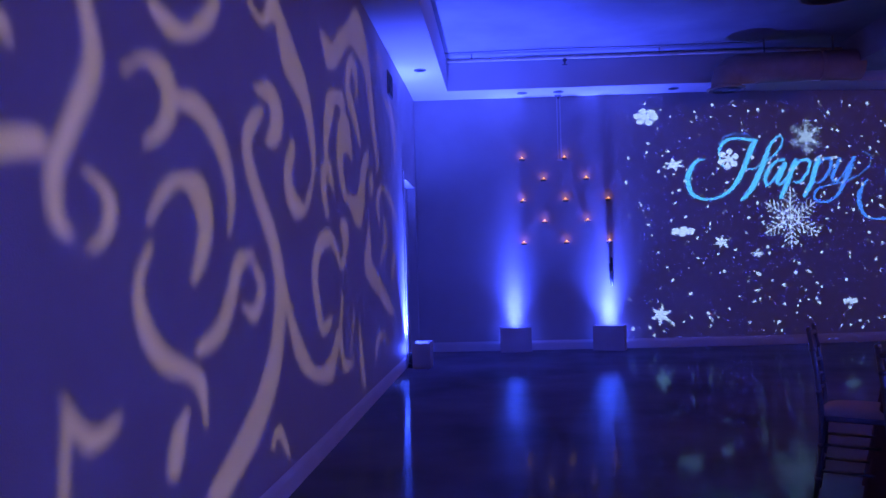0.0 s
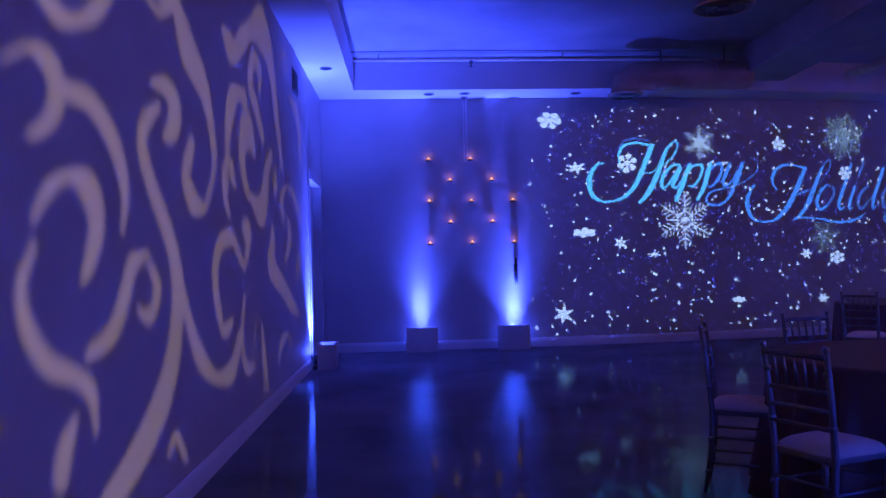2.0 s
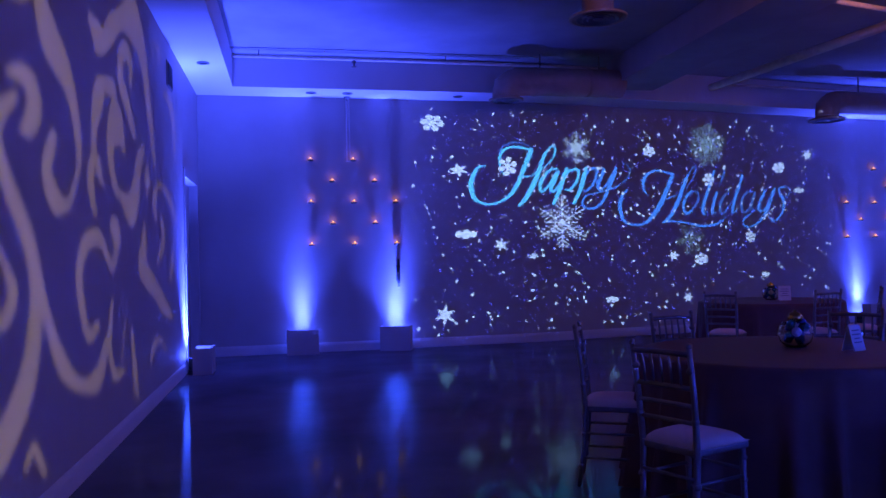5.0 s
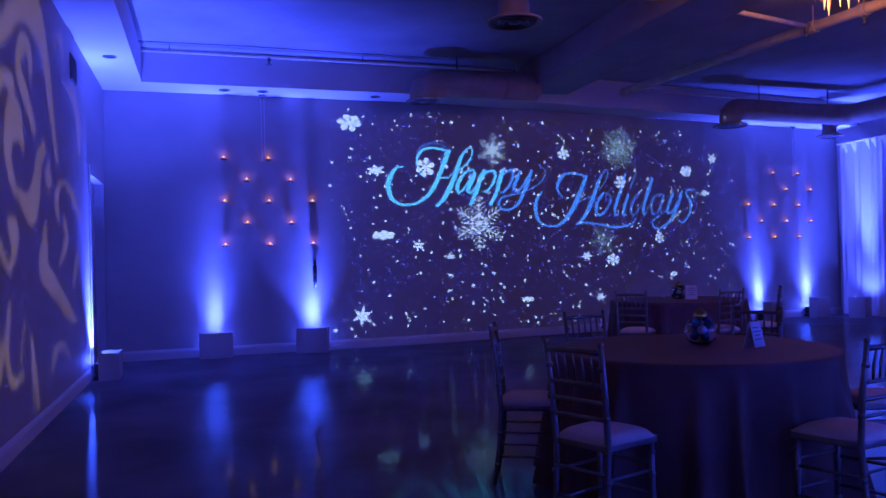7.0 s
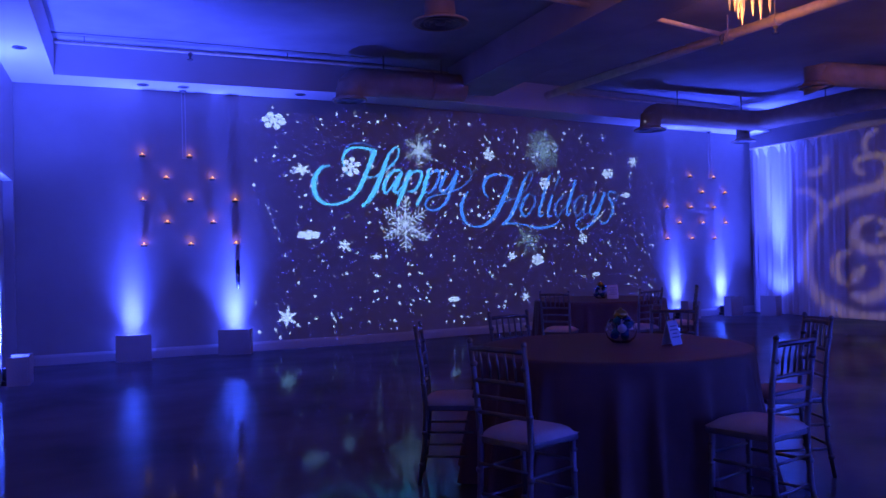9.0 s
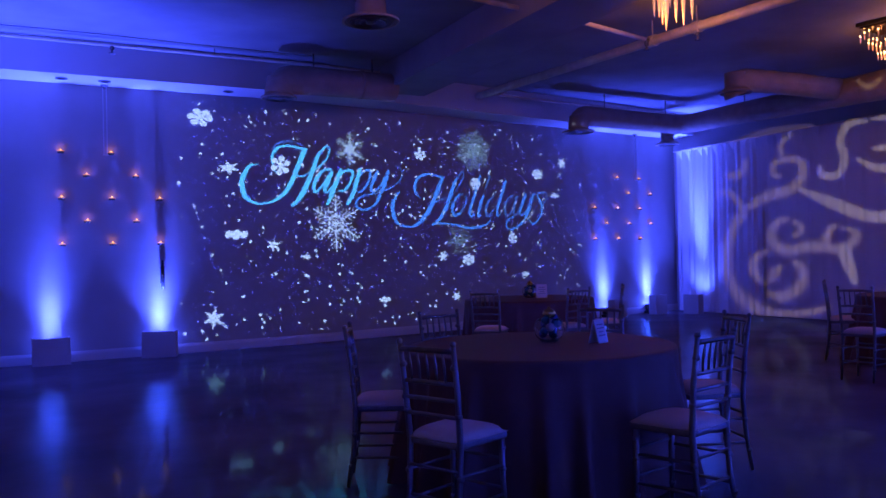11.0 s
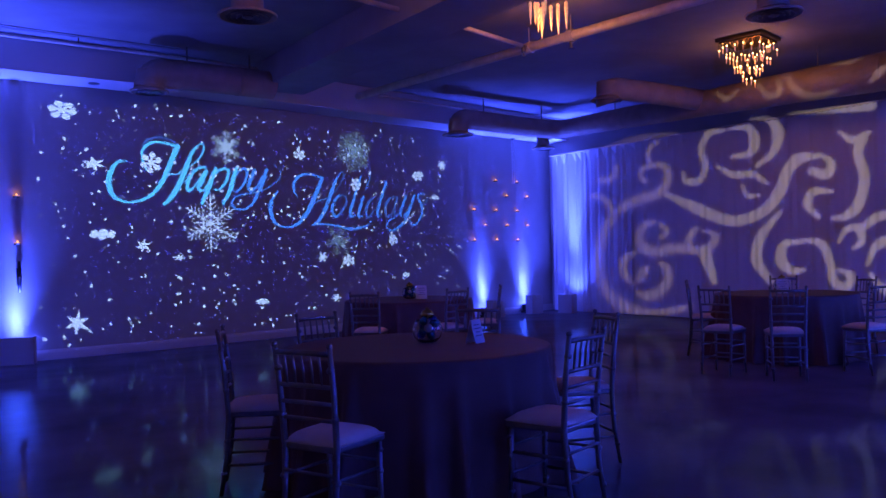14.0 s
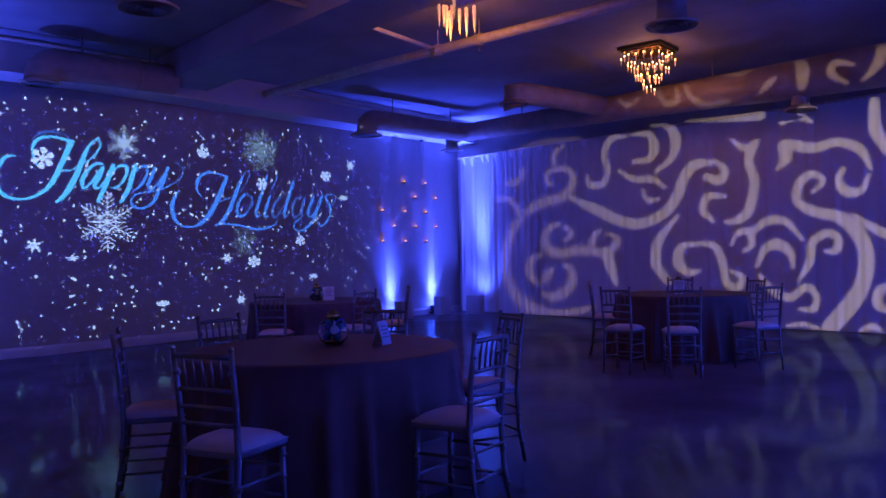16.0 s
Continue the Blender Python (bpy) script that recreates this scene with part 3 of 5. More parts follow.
part("branch_tube", tube([(2.6, 7.22, 4.0), (4.67, 7.55, 4.0), (5.73, 7.74, 4.0), (7.0, 8.06, 4.0)], 0.028, 10), M_PIPE, pipe2, smooth=True)
for y in (7.35, 8.05, 3.5):
    x = 7.01 - 0.107 * (y - 8.05)
    part("coupling", tube([(x + 0.005, y - 0.05, 4.0), (x - 0.005, y + 0.05, 4.0)], 0.075, 14), M_PIPE, pipe2)
    part("hanger", tube([(x, y, 4.0), (x, y, TOP)], 0.009, 6), M_PIPE, pipe2)
part("sprinkler_head", lathe([(0.03, 4.0), (0.028, 3.92), (0.014, 3.91), (0.014, 3.87), (0.04, 3.865), (0.04, 3.858)], 12, centre=(6.88, 8.02, 0)), M_GRILLE, pipe2)
part("sprinkler_head", lathe([(0.03, 3.98), (0.028, 3.90), (0.014, 3.89), (0.014, 3.85), (0.04, 3.845), (0.04, 3.838)], 12, centre=(7.09, 7.35, 0)), M_GRILLE, pipe2)
pipe3 = thing("sprinkler_pipe", pose(0, 0, 0), "thin sprinkler pipe under the soffit in the corner", "pipe", "exposed pipes")
part("tube", tube([(7.0, 11.9, 4.05), (9.0, 12.2, 4.06), (12.0, 12.55, 4.08)], 0.022, 8), M_PIPE, pipe3, smooth=True)

# ceiling fittings on the soffit
for x, y in ((-1.09, 10.24), (0.25, 11.86), (0.78, 11.86), (2.45, 11.95), (-1.09, 6.6), (-1.09, 3.2)):
    d = thing("downlight", pose(x, y, SOFFIT), "small round unlit recessed downlight", "downlight", "soffit downlights")
    part("ring", lathe([(0.05, -0.002), (0.075, -0.002), (0.078, -0.010), (0.052, -0.012)], 20, cap=False), M_GRILLE, d)
    part("baffle", lathe([(0.052, -0.004), (0.03, -0.006), (0.006, -0.005)], 20), M_BLACK, d)

# wall grille high on the west wall
g = thing("wall_grille", pose(LEFT, 9.40, 3.43), "dark louvred return grille high on the wall", "wall grille")
part("frame", box(0.0005, -0.19, -0.14, 0.012, 0.19, 0.14), M_GRILLE, g, bevel=0.003)
for i in range(9):
    part("slat", box(0.0125, -0.165, -0.118 + i * 0.028, 0.022, 0.165, -0.108 + i * 0.028), M_BLACK, g)


# ---------------------------------------------------------------- chandeliers
# faint emission painted into clear drops for the lamplight they catch
M_CRYSTAL = glow("crystal_drop_painted_glow", (1.0, 0.58, 0.38), 0.13)
# icicles emit in place of chandelier light caught in the crystal
M_ICICLE = glow("icicle_painted_sparkle", (1.0, 0.52, 0.28), 0.9)
M_TIP = glow("small_filament_lamp", (1.0, 0.52, 0.18), 8)


def shared(name, me, parent, m):
    ob = new(name, me)
    ob.parent = parent
    ob.matrix_local = m
    return ob


def mesh_of(bm, material, smooth=True):
    bmesh.ops.recalc_face_normals(bm, faces=bm.faces)
    me = bpy.data.meshes.new("piece")
    bm.to_mesh(me)
    bm.free()
    for p in me.polygons:
        p.use_smooth = smooth
    me.materials.append(material)
    return me


def chandelier(x, y, turn, seed):
    rnd = random.Random(seed)
    t = thing("chandelier", pose(x, y, TOP, 0, 0, turn), "square bronze chandelier with tiers of warm glowing crystal drops", "chandelier", "crystal chandeliers")
    part("ceiling_plate", box(-0.33, -0.33, -0.05, 0.33, 0.33, -0.001), M_BRONZE, t, "dark mirror-bronze square plate", bevel=0.006)
    part("canopy_rim", box(-0.29, -0.29, -0.075, 0.29, 0.29, -0.051), M_PLATE, t, "polished gold underside", bevel=0.004)
    drop = mesh_of(lathe([(0.003, 0.0), (0.008, -0.012), (0.0105, -0.035), (0.006, -0.068), (0.002, -0.082)], 6), M_CRYSTAL, False)
    tip = mesh_of(lathe([(0.003, 0.014), (0.009, 0.007), (0.010, -0.003), (0.003, -0.012)], 8), M_TIP)
    wire = mesh_of(tube([(0, 0, 0), (0, 0, -1)], 0.0025, 5), M_BRONZE)
    for k, (half, n, low) in enumerate(((0.29, 6, 0.12), (0.22, 5, 0.25), (0.14, 4, 0.40), (0.06, 2, 0.54))):
        spots = [(-half + 2 * half * i / (n - 1), s * half) for i in range(n) for s in (-1, 1)] + [(s * half, -half + 2 * half * i / (n - 1)) for i in range(1, n - 1) for s in (-1, 1)]
        for a, b in spots:
            z = -low - rnd.uniform(0, 0.09)
            shared("crystal_drop", drop, t, pose(a, b, z, 0, 0, rnd.uniform(0, 90)))
            shared("lamp_tip", tip, t, pose(a, b, z + 0.015))
            shared("wire", wire, t, pose(a, b, -0.07) @ Matrix.Diagonal((1, 1, -z - 0.08, 1)))
    bulb("chandelier_lamp", (x, y, TOP - 0.46), CHAND * 1.15, (1.0, 0.37, 0.12), 0.16)
    return t


def icicle_chandelier(x, y, turn, seed, power=1.6):
    rnd = random.Random(seed)
    t = thing("chandelier", pose(x, y, TOP, 0, 0, turn), "square chandelier with long glowing icicle crystals", "chandelier", "crystal chandeliers")
    part("ceiling_plate", box(-0.30, -0.30, -0.05, 0.30, 0.30, -0.001), M_BRONZE, t, "dark bronze square plate", bevel=0.006)
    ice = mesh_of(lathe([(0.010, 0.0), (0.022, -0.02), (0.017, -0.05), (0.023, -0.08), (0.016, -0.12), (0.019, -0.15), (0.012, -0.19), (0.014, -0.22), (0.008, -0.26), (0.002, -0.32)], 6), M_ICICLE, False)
    wire = mesh_of(tube([(0, 0, 0), (0, 0, -1)], 0.003, 5), M_BRONZE)
    for i in range(4):
        for j in range(4):
            if (i * 3 + j) % 5 in (1, 3):
                continue
            a, b = (i - 1.5) * 0.115 + rnd.uniform(-0.02, 0.02), (j - 1.5) * 0.115 + rnd.uniform(-0.02, 0.02)
            top = -0.08 + 0.05 * max(abs(i - 1.5), abs(j - 1.5)) - rnd.uniform(0, 0.12)
            s = rnd.uniform(0.8, 1.15)
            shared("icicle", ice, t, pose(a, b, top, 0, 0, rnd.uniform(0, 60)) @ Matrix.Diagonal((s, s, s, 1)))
            shared("wire", wire, t, pose(a, b, -0.045) @ Matrix.Diagonal((1, 1, -top - 0.05, 1)))
    bulb("chandelier_lamp", (x, y, TOP - 0.42), CHAND * power, (1.0, 0.37, 0.12), 0.16)
    return t


# uneven emission painted along an icicle for the flash of its cut facets
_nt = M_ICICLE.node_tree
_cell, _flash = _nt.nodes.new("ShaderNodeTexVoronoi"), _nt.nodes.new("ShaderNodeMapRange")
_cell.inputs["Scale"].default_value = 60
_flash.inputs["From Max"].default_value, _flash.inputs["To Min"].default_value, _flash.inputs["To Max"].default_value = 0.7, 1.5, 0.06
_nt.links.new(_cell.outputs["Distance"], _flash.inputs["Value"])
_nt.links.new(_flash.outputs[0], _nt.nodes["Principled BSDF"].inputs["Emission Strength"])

CHAND = 13.5
chandelier(10.06, 6.86, 10, 5)
icicle_chandelier(6.18, 6.86, 8, 6)
icicle_chandelier(3.1, 6.35, 8, 7, 0.9)


# ---------------------------------------------------------------- things on the tables
M_GLASS = glassy("clear_glass", (0.95, 0.98, 1.0), 0.02)
M_TEAL = mat("teal_glass_bauble", (0.03, 0.20, 0.30), 0.15, metal=0.5, var=0.2)
M_NAVY = mat("blue_glass_bauble", (0.05, 0.10, 0.42), 0.15, metal=0.5, var=0.2)
M_GOLD = mat("gold_bauble", (0.55, 0.36, 0.10), 0.22, metal=0.9, var=0.15)
M_CARD = mat("white_card", (0.62, 0.60, 0.60), 0.6, var=0.05)
M_INK = mat("grey_print", (0.20, 0.20, 0.24), 0.7, var=0.1)


def bauble_bowl(x, y, z, s, seed):
    rnd = random.Random(seed)
    t = thing("bauble_bowl", pose(x, y, z), "clear glass bowl full of teal and blue baubles", "bowl", "table centrepieces")
    part("glass", lathe([(0.055 * s, 0.001), (0.085 * s, 0.03 * s), (0.098 * s, 0.075 * s), (0.085 * s, 0.12 * s), (0.07 * s, 0.14 * s), (0.067 * s, 0.14 * s), (0.081 * s, 0.118 * s), (0.094 * s, 0.075 * s), (0.082 * s, 0.034 * s), (0.05 * s, 0.008)], 28), M_GLASS, t, "clear round glass bowl", smooth=True)
    for k in range(14):
        a, q = k * 2.4, rnd.uniform(0.02, 0.058) * s
        h = (0.028 + 0.115 * k / 14) * s
        r = 0.027 * s
        bm = bmesh.new()
        bmesh.ops.create_uvsphere(bm, u_segments=14, v_segments=8, radius=r)
        bmesh.ops.translate(bm, verts=bm.verts, vec=(q * math.cos(a), q * math.sin(a), h + 0.004))
        cap = lathe([(0.005 * s, 0), (0.005 * s, 0.006 * s)], 8, bm, (q * math.cos(a), q * math.sin(a), h + r + 0.003))
        part("bauble", bm, (M_TEAL, M_NAVY, M_TEAL, M_CARD)[k % 4], t, smooth=True)
    bm = lathe([(0.004, 0.140 * s), (0.036 * s, 0.150 * s), (0.044 * s, 0.172 * s), (0.030 * s, 0.196 * s), (0.010 * s, 0.202 * s), (0.012 * s, 0.212 * s), (0.003, 0.214 * s)], 18)
    part("top_bauble", bm, M_GOLD, t, "gold bauble on top", smooth=True)
    return t


def table_card(x, y, z, turn, s=1.0):
    t = thing("table_card", pose(x, y, z, 0, 0, turn), "white folded table card leaning in a stand", "card", "table cards")
    lean = pose(0, 0, 0.003, -14)
    c = part("card", box(-0.065 * s, -0.002, 0, 0.065 * s, 0.002, 0.17 * s), M_CARD, t, bevel=0.0006)
    c.matrix_local = lean
    for i, w in enumerate((0.04, 0.05, 0.03, 0.045)):
        b = part("print_bar", box(-w * s, -0.0035, (0.13 - 0.026 * i) * s, w * s, -0.0022, (0.138 - 0.026 * i) * s), M_INK, c)
    back = part("back_leaf", box(-0.065 * s, -0.0015, 0, 0.065 * s, 0.0015, 0.172 * s), M_CARD, t)
    back.matrix_local = pose(0, 0.085 * s, 0.003, 14)
    return t


TOPZ = 0.7585
bauble_bowl(2.77, 4.31, TOPZ, 1.0, 3)
table_card(2.93, 3.98, TOPZ, 22, 0.84)
bauble_bowl(8.77, 5.64, TOPZ, 1.0, 4)
table_card(8.56, 5.50, TOPZ, -55)
bauble_bowl(5.50, 8.75, TOPZ, 1.0, 8)
table_card(5.52, 8.50, TOPZ, -25)

# slim dark holder and hanging rods on the north wall
v = thing("wall_sconce", pose(1.52, back_y(1.52), 1.15), "slim dark tapered sconce fixed to the wall", "sconce")
part("holder", tube([(0, -0.040, -0.21), (0, -0.042, -0.10), (0, -0.042, 0.05), (0, -0.040, 0.21)], [0.018, 0.026, 0.022, 0.014], 12), M_BLACK, v, smooth=True)
part("back_plate", box(-0.03, -0.02, -0.12, 0.03, -0.0005, 0.12), M_BLACK, v, bevel=0.003)
part("cup", lathe([(0.026, 0.0), (0.031, 0.012), (0.031, 0.03), (0.028, 0.03)], 14, centre=(0, -0.042, -0.02)), M_BRONZE, v)
for x in (0.79, 11.25):
    w = thing("hanging_rods", pose(x, back_y(x) - 0.10, 0), "pair of thin pale rods hanging from a ceiling rose", "hanging rods")
    part("rose", lathe([(0.05, SOFFIT - 0.001), (0.05, SOFFIT - 0.015), (0.02, SOFFIT - 0.03), (0.02, SOFFIT - 0.05)], 14), M_GRILLE, w)
    for s in (-0.02, 0.025):
        part("rod", tube([(s, 0, SOFFIT - 0.02), (s, 0, 2.84)], 0.006, 6), M_TRIM, w)
    part("cross_bar", box(-0.035, -0.008, 2.825, 0.04, 0.008, 2.84), M_TRIM, w)

# ---------------------------------------------------------------- projectors and their slides
def film(name, colour):
    m = bpy.data.materials.new(name)
    m.use_nodes = True
    n, l = m.node_tree.nodes, m.node_tree.links
    n.remove(n["Principled BSDF"])
    tr = n.new("ShaderNodeBsdfTransparent")
    tr.inputs[0].default_value = (*colour, 1)
    l.new(tr.outputs[0], n["Material Output"].inputs["Surface"])
    return m


class Slide:
    """A stencil drawn in metres on the wall that it is thrown on; convex pieces, any overlap."""

    def __init__(self):
        self.pieces = []

    def convex(self, pts):
        self.pieces.append((list(pts) * 8)[:8] if len(pts) < 8 and 8 % len(pts) == 0 else list(pts) + [pts[-1]] * (8 - len(pts)))

    def ribbon(self, *v):
        """A brush stroke through points given as u, v, width."""
        p = np.array(v, float).reshape(-1, 3)
        q = np.vstack([2 * p[0] - p[1], p, 2 * p[-1] - p[-2]])
        q[0, 2], q[-1, 2] = p[0, 2], p[-1, 2]
        line = []
        for i in range(len(p) - 1):
            a, b, c, d = q[i:i + 4]
            for t in np.arange(0, 1, 0.125):
                line.append(0.5 * (2 * b + (c - a) * t + (2 * a - 5 * b + 4 * c - d) * t * t + (3 * b - a - 3 * c + d) * t ** 3))
        line = np.array(line + [p[-1]])
        way = np.gradient(line[:, :2], axis=0)
        way /= np.maximum(1e-9, np.hypot(way[:, 0], way[:, 1]))[:, None]
        side = np.stack([-way[:, 1], way[:, 0]], 1) * np.maximum(0.004, line[:, 2:3]) / 2
        lo, hi = line[:, :2] - side, line[:, :2] + side
        for i in range(len(line) - 1):
            self.convex([tuple(lo[i]), tuple(lo[i + 1]), tuple(hi[i + 1]), tuple(hi[i])])
        for k in (0, -1):
            self.dot(line[k, 0], line[k, 1], max(0.004, line[k, 2]) / 2)

    def dot(self, u, v, r, squash=1.0, turn=0.0):
        c, s = math.cos(turn), math.sin(turn)
        ring = [(r * math.cos(a), r * squash * math.sin(a)) for a in (math.pi / 4 * k for k in range(8))]
        self.convex([(u + c * a - s * b, v + s * a + c * b) for a, b in ring])

    def bar(self, u0, v0, u1, v1, w):
        d = math.hypot(u1 - u0, v1 - v0) or 1
        a, b = -(v1 - v0) / d * w / 2, (u1 - u0) / d * w / 2
        self.convex([(u0 - a, v0 - b), (u1 - a, v1 - b), (u1 + a, v1 + b), (u0 + a, v0 + b)])

    def flake(self, u, v, r, turn=0.0, fine=True, squash=1.0):
        """A six-armed snow crystal: fine (True) with side needles, with broad petals (False), or a plain star (None)."""
        for k in range(6):
            a = turn + k * math.pi / 3
            at = lambda f, g=0.0: (u + r * (f * math.cos(a) - g * math.sin(a)), v + r * (f * math.sin(a) + g * math.cos(a)) * squash)
            if fine is None:
                self.convex([(u, v), at(0.34, -0.20), at(0.92, -0.03), at(1.0), at(0.92, 0.03), at(0.34, 0.20)])
                for f in (0.42, 0.64):
                    self.bar(*at(f, -0.26 + 0.2 * f), *at(f, 0.26 - 0.2 * f), r * 0.10)
            elif fine:
                self.bar(u, v, *at(1.0), r * 0.036)
                for f, g in ((0.30, 0.15), (0.45, 0.24), (0.60, 0.24), (0.76, 0.16)):
                    for s in (1, -1):
                        self.bar(*at(f), *at(f + g * 0.75, s * g), r * 0.028)
                half = a + math.pi / 6
                self.bar(u, v, u + r * 0.62 * math.cos(half), v + r * 0.62 * math.sin(half) * squash, r * 0.022)
                self.bar(*at(0.30), u + r * 0.30 * math.cos(a + math.pi / 3), v + r * 0.30 * math.sin(a + math.pi / 3) * squash, r * 0.05)
            else:
                self.dot(*at(0.66), r * 0.30, 0.4 + 0.5 * squash, 0.0)
                self.bar(u, v, *at(0.55), r * 0.20)

    def spans(self, v):
        """Where the row v is open: merged pairs of u."""
        if not hasattr(self, "block"):
            self.block = np.array(self.pieces, float)
            self.low, self.high = self.block[:, :, 1].min(1), self.block[:, :, 1].max(1)
        p = self.block[(self.low < v) & (self.high > v)]
        if not len(p):
            return []
        q = np.roll(p, -1, axis=1)
        va, vb = p[:, :, 1], q[:, :, 1]
        cross = (va - v) * (vb - v) < 0
        t = np.where(cross, (v - va) / np.where(vb == va, 1, vb - va), 0)
        u = p[:, :, 0] + t * (q[:, :, 0] - p[:, :, 0])
        a, b = np.where(cross, u, 1e9).min(1), np.where(cross, u, -1e9).max(1)
        out = []
        for x, y in sorted((x, y) for x, y in zip(a, b) if y > x):
            if out and x <= out[-1][1]:
                out[-1][1] = max(out[-1][1], y)
            else:
                out.append([x, y])
        return out


def plate(name, layers, bounds, step, place, eye, target, dist, parent, margin=2.5, breaks=()):
    """The slide in front of the lamp at eye. layers: (material or None for clear, Slide), the first lies on top; the rest is the last, (material, None)."""
    u0, u1, v0, v1 = bounds
    eye = Vector(eye)
    axis = (Vector(target) - eye).normalized()

    def down(u, v):
        d = Vector(place(u, v)) - eye
        return eye + d * (dist / d.dot(axis))

    mats = [m for m, s in layers if m]
    verts, faces, which = [], [], []

    def quad(a, b, c, d, m):
        n = len(verts)
        verts.extend((down(a, c), down(b, c), down(b, d), down(a, d)))
        faces.append((n, n + 1, n + 2, n + 3))
        which.append(mats.index(m))

    rest = layers[-1][0]
    rows = int((v1 - v0) / step)
    for i in range(rows):
        lo, hi = v0 + i * step, v0 + (i + 1) * step
        runs = [(m, s.spans((lo + hi) / 2)) for m, s in layers[:-1]]
        cuts = sorted({u0, u1, *breaks, *(min(u1, max(u0, e)) for m, sp in runs for ab in sp for e in ab)})
        a, held = u0, None
        for x, y in zip(cuts, cuts[1:]):
            mid, got = (x + y) / 2, (rest,)
            for m, sp in runs:
                if any(p <= mid <= q for p, q in sp):
                    got = (m,)
                    break
            if held is None:
                held = got
            if got != held or x in breaks:
                if held[0]:
                    quad(a, x, lo, hi, held[0])
                a, held = x, got
        if held and held[0]:
            quad(a, u1, lo, hi, held[0])
    edge = M_BLACK
    if edge not in mats:
        mats.append(edge)
    top = v0 + rows * step
    for q in ((u0 - margin, u0, v0 - margin, top + margin), (u1, u1 + margin, v0 - margin, top + margin), *((p, q, v0 - margin, v0) for p, q in zip((u0, *breaks), (*breaks, u1))), *((p, q, top, top + margin) for p, q in zip((u0, *breaks), (*breaks, u1)))):
        quad(*q, edge)
    me = bpy.data.meshes.new(name)
    me.from_pydata([tuple(v) for v in verts], [], faces)
    for m in mats:
        me.materials.append(m)
    me.polygons.foreach_set("material_index", which)
    ob = new(name, me)
    ob.parent = parent
    return ob


def projector(label, eye, target, power, colour, degrees, radius, hung, blend=0.05):
    t = thing("light_projector", pose(0, 0, 0), label, "projector", "light projectors")
    m = look(eye, target)
    b = part("body", box(-0.14, -0.12, 0.06, 0.14, 0.12, 0.52), M_BLACK, t, bevel=0.012)
    b.matrix_local = m
    y = part("yoke", box(-0.17, -0.02, 0.22, -0.145, 0.02, 0.30, box(0.145, -0.02, 0.22, 0.17, 0.02, 0.30)), M_BLACK, t)
    y.matrix_local = m
    x, yy, z = m @ Vector((0, 0, 0.28))
    if hung:
        part("pole", tube([(x, yy, z + 0.1), (x, yy, TOP)], 0.02, 10), M_BLACK, t)
    else:
        part("pole", tube([(x, yy, 0.02), (x, yy, z - 0.1)], 0.022, 10), M_BLACK, t)
        for a in (90, 210, 330):
            part("foot", tube([(x, yy, 0.45), (x + 0.5 * math.cos(radians(a)), yy + 0.5 * math.sin(radians(a)), 0.012)], 0.012, 8), M_BLACK, t)
    lamp = spot("projector_lamp", eye, target, power, colour, degrees, blend, radius)
    return t


# scroll pattern for the draped wall and for the west wall
east_gobo, west_gobo = Slide(), Slide()
east_faint, east_halo, east_rim = Slide(), Slide(), Slide()
SOFT = ((east_faint, 0.66), (east_halo, 1.05), (east_rim, 1.55))   # the far end is out of focus
letters, letters_deep, letters_glitter, glitter, snow, haze, crystals, pale_crystals = (Slide() for _ in range(8))
east_gobo.ribbon(10.32, 2.38, 0.10, 9.64, 2.07, 0.21, 9.12, 1.85, 0.20, 8.69, 1.79, 0.19, 8.21, 1.95, 0.20, 7.94, 2.23, 0.21, 7.77, 2.58, 0.21, 7.55, 2.76, 0.19, 7.23, 2.76, 0.08)
east_gobo.ribbon(7.22, 2.81, 0.05, 7.02, 2.61, 0.15, 7.12, 2.45, 0.17, 7.36, 2.53, 0.13)
east_gobo.ribbon(7.03, 2.17, 0.07, 7.33, 2.19, 0.14, 7.44, 1.98, 0.15, 7.25, 1.76, 0.07)
east_gobo.ribbon(6.50, 2.98, 0.16, 6.59, 2.72, 0.16, 6.50, 2.35, 0.16, 6.61, 1.93, 0.18, 6.81, 1.76, 0.14, 7.04, 1.74, 0.05)
east_gobo.ribbon(6.89, 3.11, 0.05, 6.66, 2.94, 0.12, 6.42, 3.03, 0.07)
east_gobo.ribbon(8.87, 3.44, 0.05, 8.49, 3.39, 0.13, 8.38, 3.14, 0.22, 8.50, 2.95, 0.14, 8.84, 2.93, 0.08)
east_gobo.ribbon(8.40, 3.56, 0.05, 8.10, 3.50, 0.12, 7.93, 3.25, 0.21, 8.02, 2.93, 0.14, 8.36, 2.71, 0.08)
east_gobo.ribbon(8.97, 3.42, 0.05, 9.30, 3.42, 0.14, 9.49, 3.16, 0.14, 9.41, 2.83, 0.14, 9.54, 2.58, 0.14, 9.85, 2.59, 0.13, 9.90, 2.77, 0.06)
east_gobo.ribbon(9.17, 2.80, 0.06, 8.83, 2.61, 0.12, 8.43, 2.58, 0.12, 8.17, 2.41, 0.07)
east_gobo.ribbon(8.65, 2.41, 0.05, 8.54, 2.21, 0.10, 8.30, 2.22, 0.05)
